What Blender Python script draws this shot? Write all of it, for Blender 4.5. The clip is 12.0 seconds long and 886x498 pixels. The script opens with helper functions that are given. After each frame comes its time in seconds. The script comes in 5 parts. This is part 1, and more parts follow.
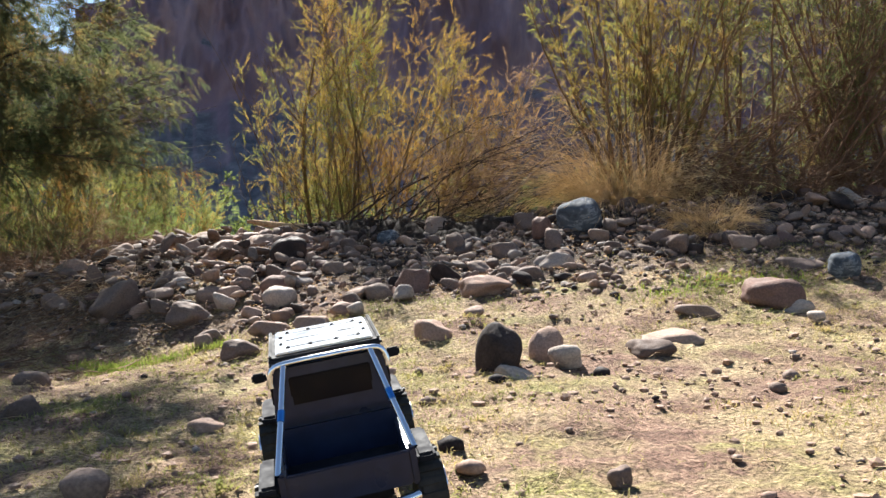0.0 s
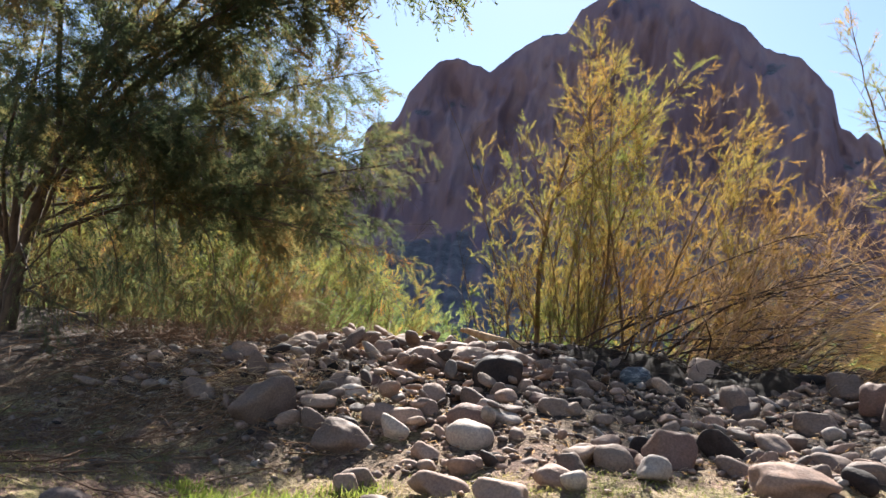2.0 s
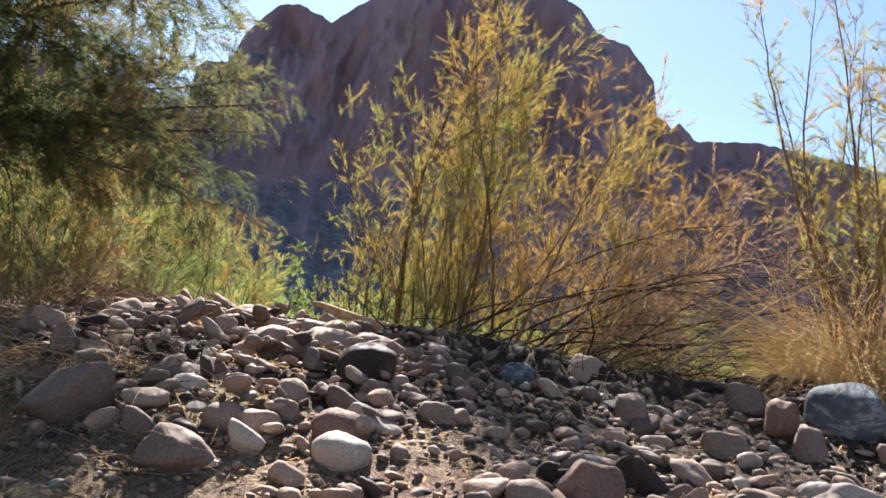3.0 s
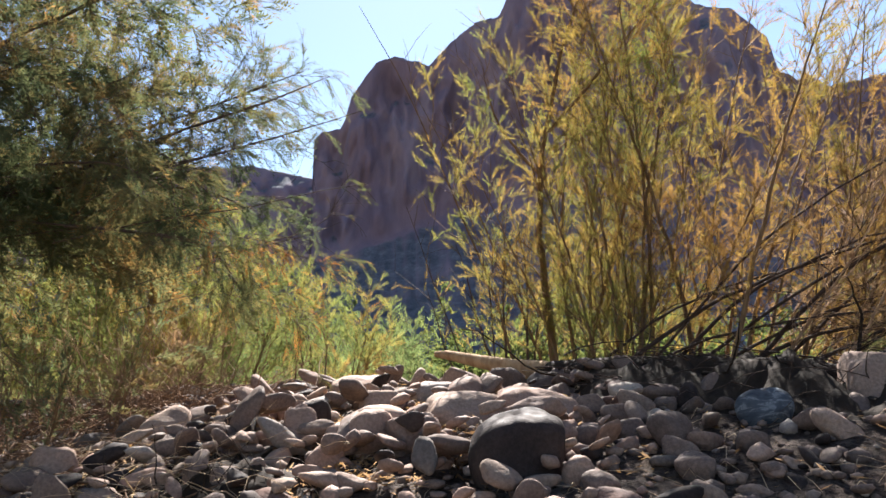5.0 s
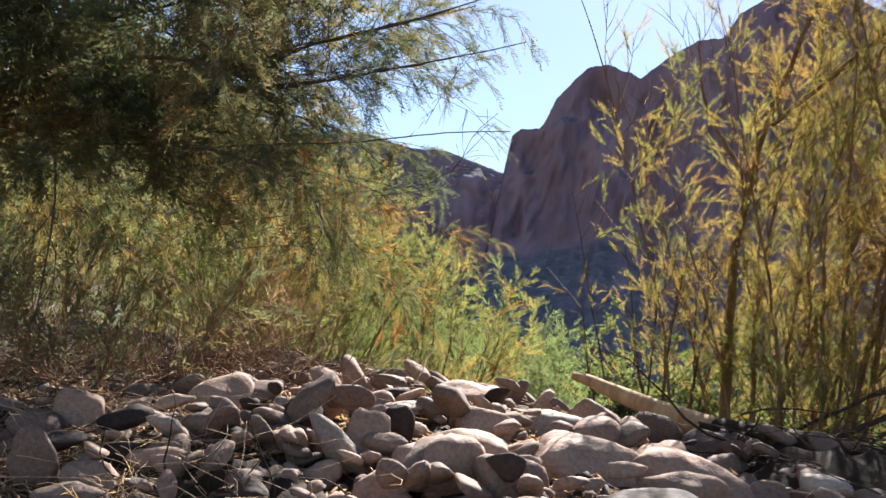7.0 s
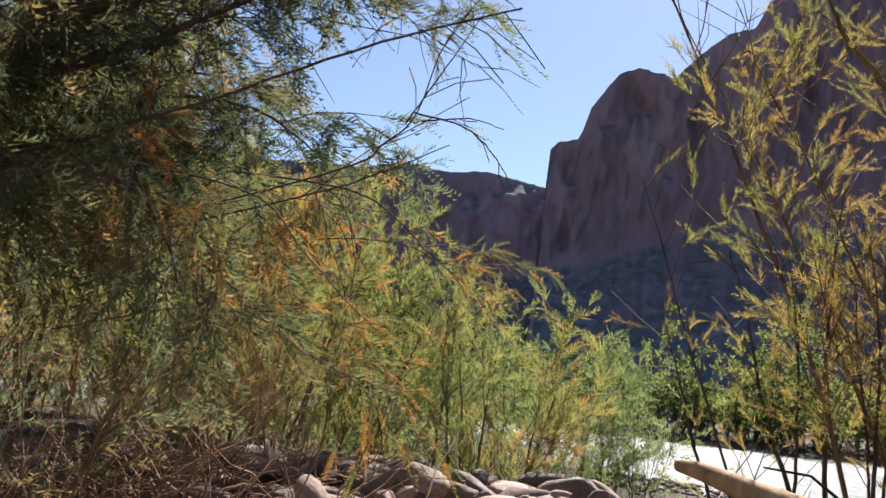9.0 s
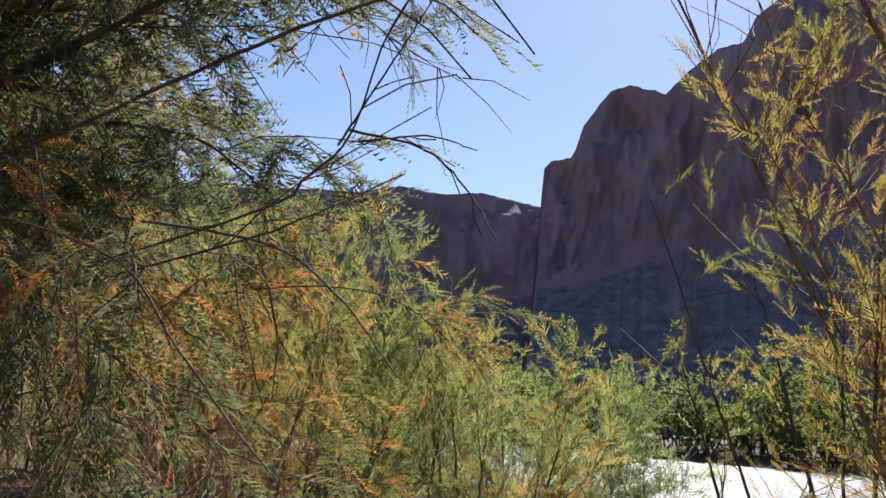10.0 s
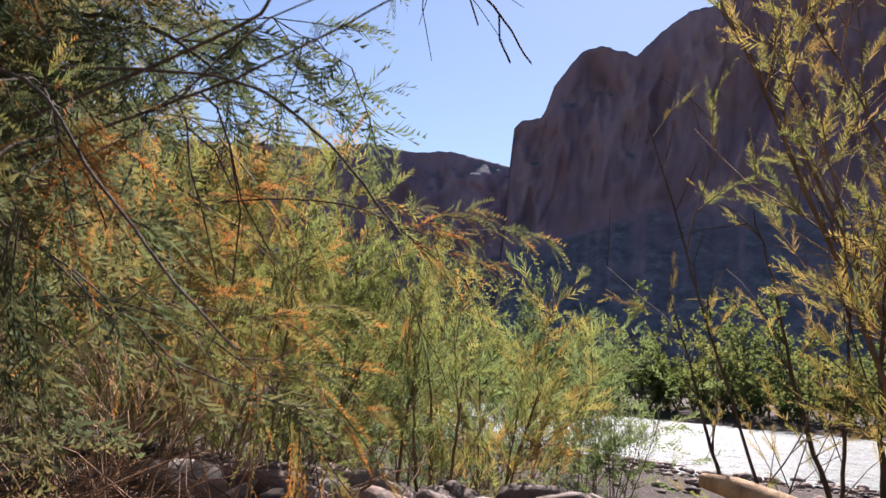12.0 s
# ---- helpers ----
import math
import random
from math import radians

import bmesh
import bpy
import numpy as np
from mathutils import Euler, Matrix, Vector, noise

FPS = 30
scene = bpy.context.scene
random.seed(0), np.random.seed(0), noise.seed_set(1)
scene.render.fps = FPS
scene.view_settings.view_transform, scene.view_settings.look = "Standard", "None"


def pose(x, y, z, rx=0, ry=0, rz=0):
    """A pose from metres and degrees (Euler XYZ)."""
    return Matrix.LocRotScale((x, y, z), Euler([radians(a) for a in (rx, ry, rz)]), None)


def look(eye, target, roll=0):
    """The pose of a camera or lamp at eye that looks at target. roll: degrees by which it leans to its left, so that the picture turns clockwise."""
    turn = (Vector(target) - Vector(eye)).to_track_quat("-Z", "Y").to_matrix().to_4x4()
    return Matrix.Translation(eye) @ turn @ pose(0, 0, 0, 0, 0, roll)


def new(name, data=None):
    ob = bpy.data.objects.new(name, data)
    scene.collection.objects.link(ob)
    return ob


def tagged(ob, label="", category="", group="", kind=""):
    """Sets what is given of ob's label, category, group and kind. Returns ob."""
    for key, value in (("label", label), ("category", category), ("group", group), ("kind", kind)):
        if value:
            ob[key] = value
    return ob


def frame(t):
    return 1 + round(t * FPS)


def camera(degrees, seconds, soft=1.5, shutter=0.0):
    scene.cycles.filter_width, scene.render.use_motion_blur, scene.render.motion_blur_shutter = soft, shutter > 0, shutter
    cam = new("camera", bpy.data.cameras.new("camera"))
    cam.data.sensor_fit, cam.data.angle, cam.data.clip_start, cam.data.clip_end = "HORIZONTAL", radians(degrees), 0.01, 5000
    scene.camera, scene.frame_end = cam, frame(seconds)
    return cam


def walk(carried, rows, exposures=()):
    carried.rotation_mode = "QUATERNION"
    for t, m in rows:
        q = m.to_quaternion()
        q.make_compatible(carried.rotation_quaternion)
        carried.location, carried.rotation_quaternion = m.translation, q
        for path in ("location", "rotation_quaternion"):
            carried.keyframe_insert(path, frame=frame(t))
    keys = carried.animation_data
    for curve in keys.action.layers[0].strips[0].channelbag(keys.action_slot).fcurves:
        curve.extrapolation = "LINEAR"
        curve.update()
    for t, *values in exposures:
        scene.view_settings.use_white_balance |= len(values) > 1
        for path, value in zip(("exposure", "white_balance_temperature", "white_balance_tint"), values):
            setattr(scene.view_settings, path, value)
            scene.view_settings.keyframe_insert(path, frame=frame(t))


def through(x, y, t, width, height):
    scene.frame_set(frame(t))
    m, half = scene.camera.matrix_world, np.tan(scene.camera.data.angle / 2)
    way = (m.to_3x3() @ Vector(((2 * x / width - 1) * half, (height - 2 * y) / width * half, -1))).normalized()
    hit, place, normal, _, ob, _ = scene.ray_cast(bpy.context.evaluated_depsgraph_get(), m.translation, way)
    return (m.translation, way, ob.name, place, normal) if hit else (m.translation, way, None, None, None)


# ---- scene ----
cam = camera(55.1, 12.0, soft=1.5, shutter=0.2)
PATH = [
    (0, (0.952, 0.732, 0.964), (0.7, 2.715, 1.021), -2.5),
    (0.5, (0.893, 0.98, 0.923), (0.602, 2.958, 0.994), 0.2),
    (1, (0.888, 1.369, 0.948), (0.234, 3.257, 1.05), 6.6),
    (1.5, (0.807, 1.801, 1.033), (0.012, 3.62, 1.278), 6.8),
    (2, (0.632, 2.144, 1.014), (-0.168, 3.946, 1.35), 7.5),
    (2.5, (0.389, 2.387, 1.09), (-0.062, 4.316, 1.371), 9.5),
    (3, (0.202, 2.669, 1.149), (-0.202, 4.605, 1.448), 10.0),
    (3.5, (0.037, 2.918, 1.135), (-0.413, 4.835, 1.483), 7.7),
    (3.7, (0.013, 2.988, 1.176), (-0.508, 4.889, 1.516), 5.3),
    (5.3, (-0.132, 4.179, 1.298), (-0.863, 6.013, 1.621), -1.6),
    (5.5, (-0.148, 4.241, 1.308), (-1.001, 6.029, 1.586), 4.5),
    (6, (-0.196, 4.431, 1.36), (-1.204, 6.143, 1.592), 13.1),
    (6.5, (-0.265, 4.541, 1.363), (-1.282, 6.239, 1.653), 12.5),
    (7, (-0.303, 4.663, 1.355), (-1.397, 6.31, 1.656), 10.9),
    (7.5, (-0.368, 4.848, 1.453), (-1.578, 6.411, 1.755), 6.6),
    (7.7, (-0.403, 4.922, 1.485), (-1.622, 6.479, 1.785), 6.5),
    (9.3, (-0.863, 5.673, 1.593), (-2.049, 7.247, 1.936), 5.8),
    (9.5, (-0.887, 5.716, 1.624), (-2.076, 7.286, 1.972), 5.6),
    (10, (-0.931, 5.789, 1.637), (-2.112, 7.355, 2.026), 4.0),
    (10.5, (-0.959, 5.833, 1.601), (-2.146, 7.413, 1.905), 5.3),
    (11, (-1.04, 5.882, 1.642), (-2.212, 7.484, 1.889), 6.4),
    (11.5, (-1.065, 5.889, 1.656), (-2.176, 7.523, 1.967), 4.6),
    (12, (-1.034, 5.894, 1.596), (-2.158, 7.521, 1.895), 4.5),
]
walk(cam, [(t, look(eye, target, roll)) for t, eye, target, roll in PATH], [(0.0, 2.17, 6250, 9), (2.0, 2.36, 6250, 10), (3.5, 2.43, 6300, 11), (5.5, 2.36, 6300, 12), (7.5, 2.28, 6300, 13), (9.5, 1.8, 6150, 14), (12.0, 1.8, 6150, 20)])

# ---- light ----
SUN_AZ, SUN_EL = -20.0, 43.0        # degrees: right of +y, and up
world = bpy.data.worlds.new("world")
scene.world = world
world.use_nodes = True
wn = world.node_tree.nodes
sky = wn.new("ShaderNodeTexSky")
sky.sky_type = "NISHITA"
sky.sun_disc = False
sky.sun_elevation, sky.sun_rotation = radians(SUN_EL), radians(SUN_AZ)
sky.altitude, sky.air_density, sky.dust_density, sky.ozone_density = 500.0, 1.0, 0.3, 1.0
wn["Background"].inputs["Strength"].default_value = 0.040
world.node_tree.links.new(sky.outputs[0], wn["Background"].inputs["Color"])
sun_way = Vector((math.sin(radians(SUN_AZ)) * math.cos(radians(SUN_EL)), math.cos(radians(SUN_AZ)) * math.cos(radians(SUN_EL)), math.sin(radians(SUN_EL))))
sun_data = bpy.data.lights.new("sun", "SUN")
sun_data.energy, sun_data.angle, sun_data.color = 5.0, radians(0.53), (1.0, 0.95, 0.87)
sun = new("sun", sun_data)
sun.matrix_world = look(sun_way * 60, (0, 0, 0))


# ---- materials ----
class Nodes:
    """A material's node tree, with short ways to add to it."""

    def __init__(self, name):
        self.mat = bpy.data.materials.new(name)
        self.mat.use_nodes = True
        self.tree = self.mat.node_tree
        self.shader = self.tree.nodes["Principled BSDF"]
        self.output = self.tree.nodes["Material Output"]
        self.geo = self.add("ShaderNodeNewGeometry")
        self.coord = self.add("ShaderNodeTexCoord")

    def add(self, kind):
        return self.tree.nodes.new(kind)

    def put(self, socket, value):
        if isinstance(value, bpy.types.NodeSocket):
            self.tree.links.new(value, socket)
        elif isinstance(value, tuple) and len(value) == 3 and len(socket.default_value) == 4:
            socket.default_value = (*value, 1)
        else:
            socket.default_value = value

    def noise(self, scale, detail=4.0, rough=0.55, vector=None, distort=0.0):
        n = self.add("ShaderNodeTexNoise")
        self.put(n.inputs["Vector"], vector or self.geo.outputs["Position"])
        n.inputs["Scale"].default_value, n.inputs["Detail"].default_value = scale, detail
        n.inputs["Roughness"].default_value, n.inputs["Distortion"].default_value = rough, distort
        return n.outputs["Fac"]

    def ramp(self, fac, *stops):
        n = self.add("ShaderNodeValToRGB")
        while len(n.color_ramp.elements) < len(stops):
            n.color_ramp.elements.new(0.5)
        for e, (at, colour) in zip(n.color_ramp.elements, stops):
            e.position, e.color = at, (*colour, 1)
        self.put(n.inputs["Fac"], fac)
        return n.outputs["Color"]

    def mix(self, fac, a, b, kind="MIX"):
        n = self.add("ShaderNodeMix")
        n.data_type, n.blend_type = "RGBA", kind
        self.put(n.inputs[0], fac), self.put(n.inputs[6], a), self.put(n.inputs[7], b)
        return n.outputs[2]

    def maths(self, kind, a, b):
        n = self.add("ShaderNodeMath")
        n.operation = kind
        self.put(n.inputs[0], a), self.put(n.inputs[1], b)
        return n.outputs[0]

    def scaled(self, x, y, z, vector=None):
        n = self.add("ShaderNodeMapping")
        self.put(n.inputs["Vector"], vector or self.geo.outputs["Position"])
        n.inputs["Scale"].default_value = (x, y, z)
        return n.outputs["Vector"]

    def bump(self, height, strength, distance):
        n = self.add("ShaderNodeBump")
        n.inputs["Strength"].default_value, n.inputs["Distance"].default_value = strength, distance
        self.put(n.inputs["Height"], height)
        self.put(self.shader.inputs["Normal"], n.outputs["Normal"])

    def finish(self, colour, rough=0.8, metal=0.0, **more):
        self.put(self.shader.inputs["Base Color"], colour)
        self.put(self.shader.inputs["Roughness"], rough)
        self.put(self.shader.inputs["Metallic"], metal)
        for key, value in more.items():
            self.put(self.shader.inputs[key.replace("_", " ")], value)
        return self.mat


def stone_material(name, *colours, joined=False, dust=0.3):
    n = Nodes(name)
    chance = n.geo.outputs["Random Per Island"] if joined else n.add("ShaderNodeObjectInfo").outputs["Random"]
    base = n.ramp(chance, *[(i / max(1, len(colours) - 1), c) for i, c in enumerate(colours)])
    patchy = n.mix(n.ramp(n.noise(11, 5, 0.6), (0.4, (0, 0, 0)), (0.7, (0.8, 0.8, 0.8))), base, n.mix(0.35, base, (0.12, 0.085, 0.07)))
    speck = n.ramp(n.noise(110, 4, 0.7), (0.34, (0.7, 0.69, 0.69)), (0.64, (1.14, 1.13, 1.11)))
    dusty = n.mix(n.ramp(n.noise(5, 5, 0.6), (0.5, (0, 0, 0)), (0.8, (dust, dust, dust))), patchy, (0.30, 0.225, 0.17))
    n.bump(n.maths("ADD", n.noise(28, 5, 0.6), n.maths("MULTIPLY", n.noise(140, 3), 0.35)), 0.6, 0.007)
    return n.finish(n.mix(1.0, dusty, speck, "MULTIPLY"), n.ramp(n.noise(25, 3), (0.3, (0.68, 0.68, 0.68)), (0.7, (0.95, 0.95, 0.95))), Specular_IOR_Level=0.12)


def veined_stone():
    n = Nodes("blue grey veined stone")
    pos = n.coord.outputs["Object"]
    bands = n.noise(2.2, 7, 0.6, n.scaled(1.0, 0.7, 2.4, pos), 1.2)
    colour = n.ramp(bands, (0.36, (0.045, 0.052, 0.064)), (0.5, (0.075, 0.085, 0.098)), (0.565, (0.19, 0.20, 0.21)), (0.6, (0.08, 0.09, 0.105)), (0.8, (0.055, 0.065, 0.078)))
    n.bump(n.noise(40, 5, 0.6), 0.4, 0.006)
    return n.finish(colour, 0.85, Specular_IOR_Level=0.15)


def leaf_material(name, scale, stops, through=0.5):
    """Thin feathery leaf: light passes through it, and the fine fuzz evens out its facets."""
    n = Nodes(name)
    patch = n.maths("ADD", n.maths("MULTIPLY", n.noise(scale, 3, 0.6), 0.75), n.maths("MULTIPLY", n.noise(scale * 5, 2, 0.5), 0.25))
    var = n.maths("ADD", n.maths("MULTIPLY", n.maths("SUBTRACT", n.geo.outputs["Random Per Island"], 0.5), 0.13), patch)
    colour = n.ramp(var, *stops)
    fuzz = n.add("ShaderNodeMix")
    fuzz.data_type = "VECTOR"
    fuzz.inputs[0].default_value = 0.5
    n.put(fuzz.inputs[4], n.geo.outputs["Normal"])
    fuzz.inputs[5].default_value = (-0.1, 0.3, 0.95)
    diffuse, back, both = n.add("ShaderNodeBsdfDiffuse"), n.add("ShaderNodeBsdfTranslucent"), n.add("ShaderNodeMixShader")
    n.put(diffuse.inputs["Color"], colour)
    n.put(back.inputs["Color"], n.mix(1.0, colour, (1.25, 1.2, 0.9), "MULTIPLY"))
    n.put(diffuse.inputs["Normal"], fuzz.outputs[1])
    both.inputs[0].default_value = through
    n.put(both.inputs[1], diffuse.outputs[0]), n.put(both.inputs[2], back.outputs[0])
    n.put(n.output.inputs["Surface"], both.outputs[0])
    return n.mat


def plain(name, colour, rough=0.6, metal=0.0, grain=60.0, depth=0.12, **more):
    """A smooth surface with faint grain and dust."""
    n = Nodes(name)
    v = n.ramp(n.noise(grain, 4), (0.3, tuple(c * (1 - depth) for c in colour)), (0.7, tuple(min(1, c * (1 + depth)) for c in colour)))
    return n.finish(v, n.ramp(n.noise(grain / 3, 4), (0.3, (rough * 0.8,) * 3), (0.75, (min(1, rough * 1.25),) * 3)), metal, **more)


def ground_material():
    n = Nodes("dry river bank soil")
    pos = n.geo.outputs["Position"]
    patch, fine, grit = n.noise(1.3, 5, 0.6), n.noise(9, 6, 0.7), n.noise(70, 4, 0.7)
    soil = n.ramp(fine, (0.28, (0.085, 0.048, 0.036)), (0.5, (0.20, 0.122, 0.088)), (0.72, (0.33, 0.222, 0.155)))
    straw = n.ramp(n.noise(40, 5, 0.75, n.scaled(1, 2.2, 1)), (0.3, (0.17, 0.115, 0.07)), (0.5, (0.33, 0.25, 0.145)), (0.72, (0.50, 0.41, 0.25)))
    moss = n.ramp(n.noise(26, 6, 0.75), (0.3, (0.13, 0.105, 0.045)), (0.55, (0.26, 0.23, 0.09)), (0.75, (0.38, 0.33, 0.16)))
    cover = n.mix(n.ramp(n.noise(2.4, 5, 0.65), (0.45, (0, 0, 0)), (0.6, (1, 1, 1))), straw, moss)
    split = n.add("ShaderNodeSeparateXYZ")
    n.put(split.inputs[0], pos)
    span = n.add("ShaderNodeMapRange")
    n.put(span.inputs["Value"], n.maths("ADD", split.outputs["Y"], n.maths("MULTIPLY", patch, 2.0)))
    for key, value in (("From Min", 5.9), ("From Max", 6.7), ("To Min", 1.0), ("To Max", 0.0)):
        span.inputs[key].default_value = value
    amount = n.maths("MULTIPLY", span.outputs[0], n.ramp(n.noise(3.1, 6, 0.65), (0.42, (0, 0, 0)), (0.6, (1, 1, 1))))
    # dirt and litter of the heap, darkened further for shadowed gaps between stones
    bed = n.ramp(n.noise(14, 6, 0.7), (0.3, (0.03, 0.021, 0.017)), (0.55, (0.08, 0.057, 0.045)), (0.75, (0.15, 0.112, 0.084)))
    soil = n.mix(span.outputs[0], bed, soil)
    colour = n.mix(amount, soil, cover)
    colour = n.mix(1.0, colour, n.ramp(grit, (0.34, (0.36, 0.34, 0.32)), (0.62, (1.34, 1.33, 1.31))), "MULTIPLY")
    n.bump(n.maths("ADD", n.maths("MULTIPLY", fine, 0.6), n.maths("MULTIPLY", grit, 0.5)), 1.0, 0.05)
    return n.finish(colour, 0.95, Specular_IOR_Level=0.15)


def water_material():
    n = Nodes("rippled river water")
    wave = n.maths("ADD", n.noise(1.3, 5, 0.65, n.scaled(0.9, 0.8, 1)), n.maths("MULTIPLY", n.noise(6, 4, 0.65, n.scaled(0.8, 0.7, 1)), 0.5))
    n.bump(wave, 1.0, 0.55)
    return n.finish(n.ramp(n.noise(0.3, 3), (0.3, (0.03, 0.045, 0.04)), (0.7, (0.06, 0.07, 0.055))), 0.4, IOR=1.33)


def cliff_material():
    n = Nodes("brown cliff rock tinted for haze and shade")
    streak = n.noise(0.05, 8, 0.62, n.scaled(1, 1, 0.22))
    # colours pushed to purple for the air's haze and darkened for the wall's shade
    rock = n.ramp(streak, (0.3, (0.117, 0.09, 0.121)), (0.48, (0.164, 0.125, 0.16)), (0.62, (0.211, 0.165, 0.194)), (0.75, (0.146, 0.115, 0.149)))
    scree = n.ramp(n.noise(0.16, 9, 0.72), (0.34, (0.047, 0.055, 0.063)), (0.5, (0.099, 0.105, 0.124)), (0.68, (0.179, 0.175, 0.194)))
    up = n.add("ShaderNodeSeparateXYZ")
    n.put(up.inputs[0], n.geo.outputs["Normal"])
    flat = n.ramp(n.maths("ADD", up.outputs["Z"], n.maths("MULTIPLY", n.maths("SUBTRACT", n.noise(0.08, 5), 0.5), 0.3)), (0.62, (0, 0, 0)), (0.76, (1, 1, 1)))
    n.bump(n.maths("ADD", n.noise(0.12, 9, 0.7, n.scaled(1, 1, 0.4)), n.maths("MULTIPLY", n.noise(0.6, 5, 0.7), 0.2)), 0.5, 2.0)
    return n.finish(n.mix(flat, rock, scree), 0.95, Specular_IOR_Level=0.1)


def bark_material(name, dark, light):
    n = Nodes(name)
    v = n.noise(30, 5, 0.65, n.scaled(1, 1, 0.3))
    n.bump(n.noise(120, 4, 0.7, n.scaled(1, 1, 0.25)), 0.7, 0.004)
    return n.finish(n.ramp(v, (0.3, dark), (0.7, light)), 0.9, Specular_IOR_Level=0.15)


SHADES = {
    "g": ("grey brown river stone", (0.10, 0.072, 0.06), (0.185, 0.132, 0.108), (0.13, 0.093, 0.078), (0.22, 0.16, 0.128)),
    "t": ("tan pink river stone", (0.26, 0.168, 0.128), (0.31, 0.212, 0.162), (0.21, 0.138, 0.108), (0.33, 0.238, 0.182)),
    "d": ("dark basalt stone", (0.018, 0.014, 0.014), (0.03, 0.023, 0.022), (0.023, 0.019, 0.019)),
    "w": ("pale river stone", (0.30, 0.25, 0.215), (0.36, 0.305, 0.26), (0.27, 0.225, 0.20)),
    "r": ("red brown stone", (0.105, 0.06, 0.05), (0.15, 0.09, 0.072), (0.13, 0.08, 0.068)),
}
STONE = {key: stone_material(*row, dust=0.05 if key == "d" else 0.3) for key, row in SHADES.items()}
STONE["b"] = veined_stone()
COBBLE = stone_material("mixed cobbles", *(SHADES["g"][1:] + SHADES["t"][1:] + SHADES["d"][1:3] + SHADES["w"][1:2]), joined=True)
GRIT = {key: stone_material(row[0] + " gravel", *row[1:], joined=True) for key, row in SHADES.items()}
# rotten brown, deepened so the colour carries shade under shrub and heap
ROT_SHADE = bark_material("rotten bark darkened for shade", (0.013, 0.009, 0.006), (0.042, 0.028, 0.019))
CLOD = plain("crumbled reddish soil", (0.25, 0.158, 0.11), 0.95, 0.0, 90, 0.4)
BRUSH = bark_material("red brown dead brush", (0.09, 0.05, 0.03), (0.23, 0.135, 0.078))
SOIL, WATER, CLIFF = ground_material(), water_material(), cliff_material()
BARK = bark_material("grey brown tamarisk bark", (0.036, 0.025, 0.018), (0.11, 0.078, 0.056))
BARK_DARK = bark_material("dark dead tamarisk bark", (0.03, 0.02, 0.015), (0.09, 0.06, 0.045))
BRUSH_PALE = bark_material("dry tan brown stems", (0.20, 0.12, 0.07), (0.42, 0.28, 0.17))
BARK_GOLD = bark_material("tan tamarisk stems", (0.085, 0.052, 0.028), (0.23, 0.145, 0.075))
DEAD = bark_material("bleached dead wood", (0.26, 0.17, 0.10), (0.50, 0.38, 0.25))
LOG = bark_material("weathered orange tan log", (0.24, 0.14, 0.075), (0.48, 0.33, 0.19))
LEAF_GREEN = leaf_material("green tamarisk leaf", 2.4, ((0.34, (0.06, 0.082, 0.054)), (0.48, (0.085, 0.103, 0.059)), (0.56, (0.124, 0.116, 0.061)), (0.63, (0.196, 0.133, 0.061)), (0.72, (0.241, 0.131, 0.057))), 0.55)
LEAF_LIME = leaf_material("yellow green tamarisk leaf", 1.9, ((0.29, (0.112, 0.142, 0.05)), (0.42, (0.165, 0.172, 0.058)), (0.52, (0.22, 0.174, 0.059)), (0.65, (0.26, 0.153, 0.057))), 0.55)
LEAF_GOLD = leaf_material("golden tamarisk leaf", 1.8, ((0.29, (0.148, 0.153, 0.054)), (0.41, (0.212, 0.167, 0.054)), (0.51, (0.256, 0.158, 0.051)), (0.63, (0.226, 0.13, 0.056))), 0.55)
LEAF_DRY = leaf_material("dry brown tamarisk leaf", 2.2, ((0.32, (0.274, 0.191, 0.098)), (0.5, (0.283, 0.181, 0.112)), (0.66, (0.252, 0.159, 0.113))), 0.45)
LEAF_OLIVE = leaf_material("olive autumn tamarisk leaf", 2.4, ((0.32, (0.1, 0.124, 0.063)), (0.46, (0.145, 0.15, 0.072)), (0.56, (0.207, 0.166, 0.076)), (0.68, (0.24, 0.15, 0.076))), 0.5)
LEAF_YELLOW = leaf_material("sunlit yellow green tamarisk leaf", 1.7, ((0.32, (0.092, 0.126, 0.05)), (0.46, (0.143, 0.165, 0.061)), (0.56, (0.207, 0.183, 0.065)), (0.63, (0.294, 0.157, 0.056)), (0.72, (0.248, 0.122, 0.054))), 0.58)
LEAF_AUTUMN = leaf_material("green tamarisk leaf turning orange", 4.0, ((0.32, (0.073, 0.097, 0.045)), (0.45, (0.116, 0.128, 0.052)), (0.52, (0.184, 0.145, 0.056)), (0.57, (0.349, 0.145, 0.045)), (0.64, (0.272, 0.123, 0.05)), (0.72, (0.184, 0.106, 0.054))), 0.55)
LEAF_BUSH = leaf_material("fresh green willow leaf", 1.6, ((0.3, (0.072, 0.108, 0.052)), (0.5, (0.111, 0.149, 0.067)), (0.65, (0.15, 0.165, 0.076)), (0.8, (0.177, 0.15, 0.083))), 0.64)
LEAF_FAR = leaf_material("far bank foliage", 0.35, ((0.3, (0.06, 0.085, 0.035)), (0.5, (0.10, 0.125, 0.045)), (0.62, (0.145, 0.15, 0.055)), (0.75, (0.19, 0.16, 0.07))), 0.55)
GRASS = leaf_material("short bank grass", 2.6, ((0.3, (0.36, 0.27, 0.15)), (0.44, (0.32, 0.255, 0.115)), (0.54, (0.23, 0.225, 0.08)), (0.68, (0.15, 0.18, 0.055))), 0.35)
GREEN_GRASS = leaf_material("fresh green grass", 6.0, ((0.3, (0.10, 0.15, 0.03)), (0.5, (0.16, 0.20, 0.045)), (0.7, (0.25, 0.26, 0.08))), 0.45)
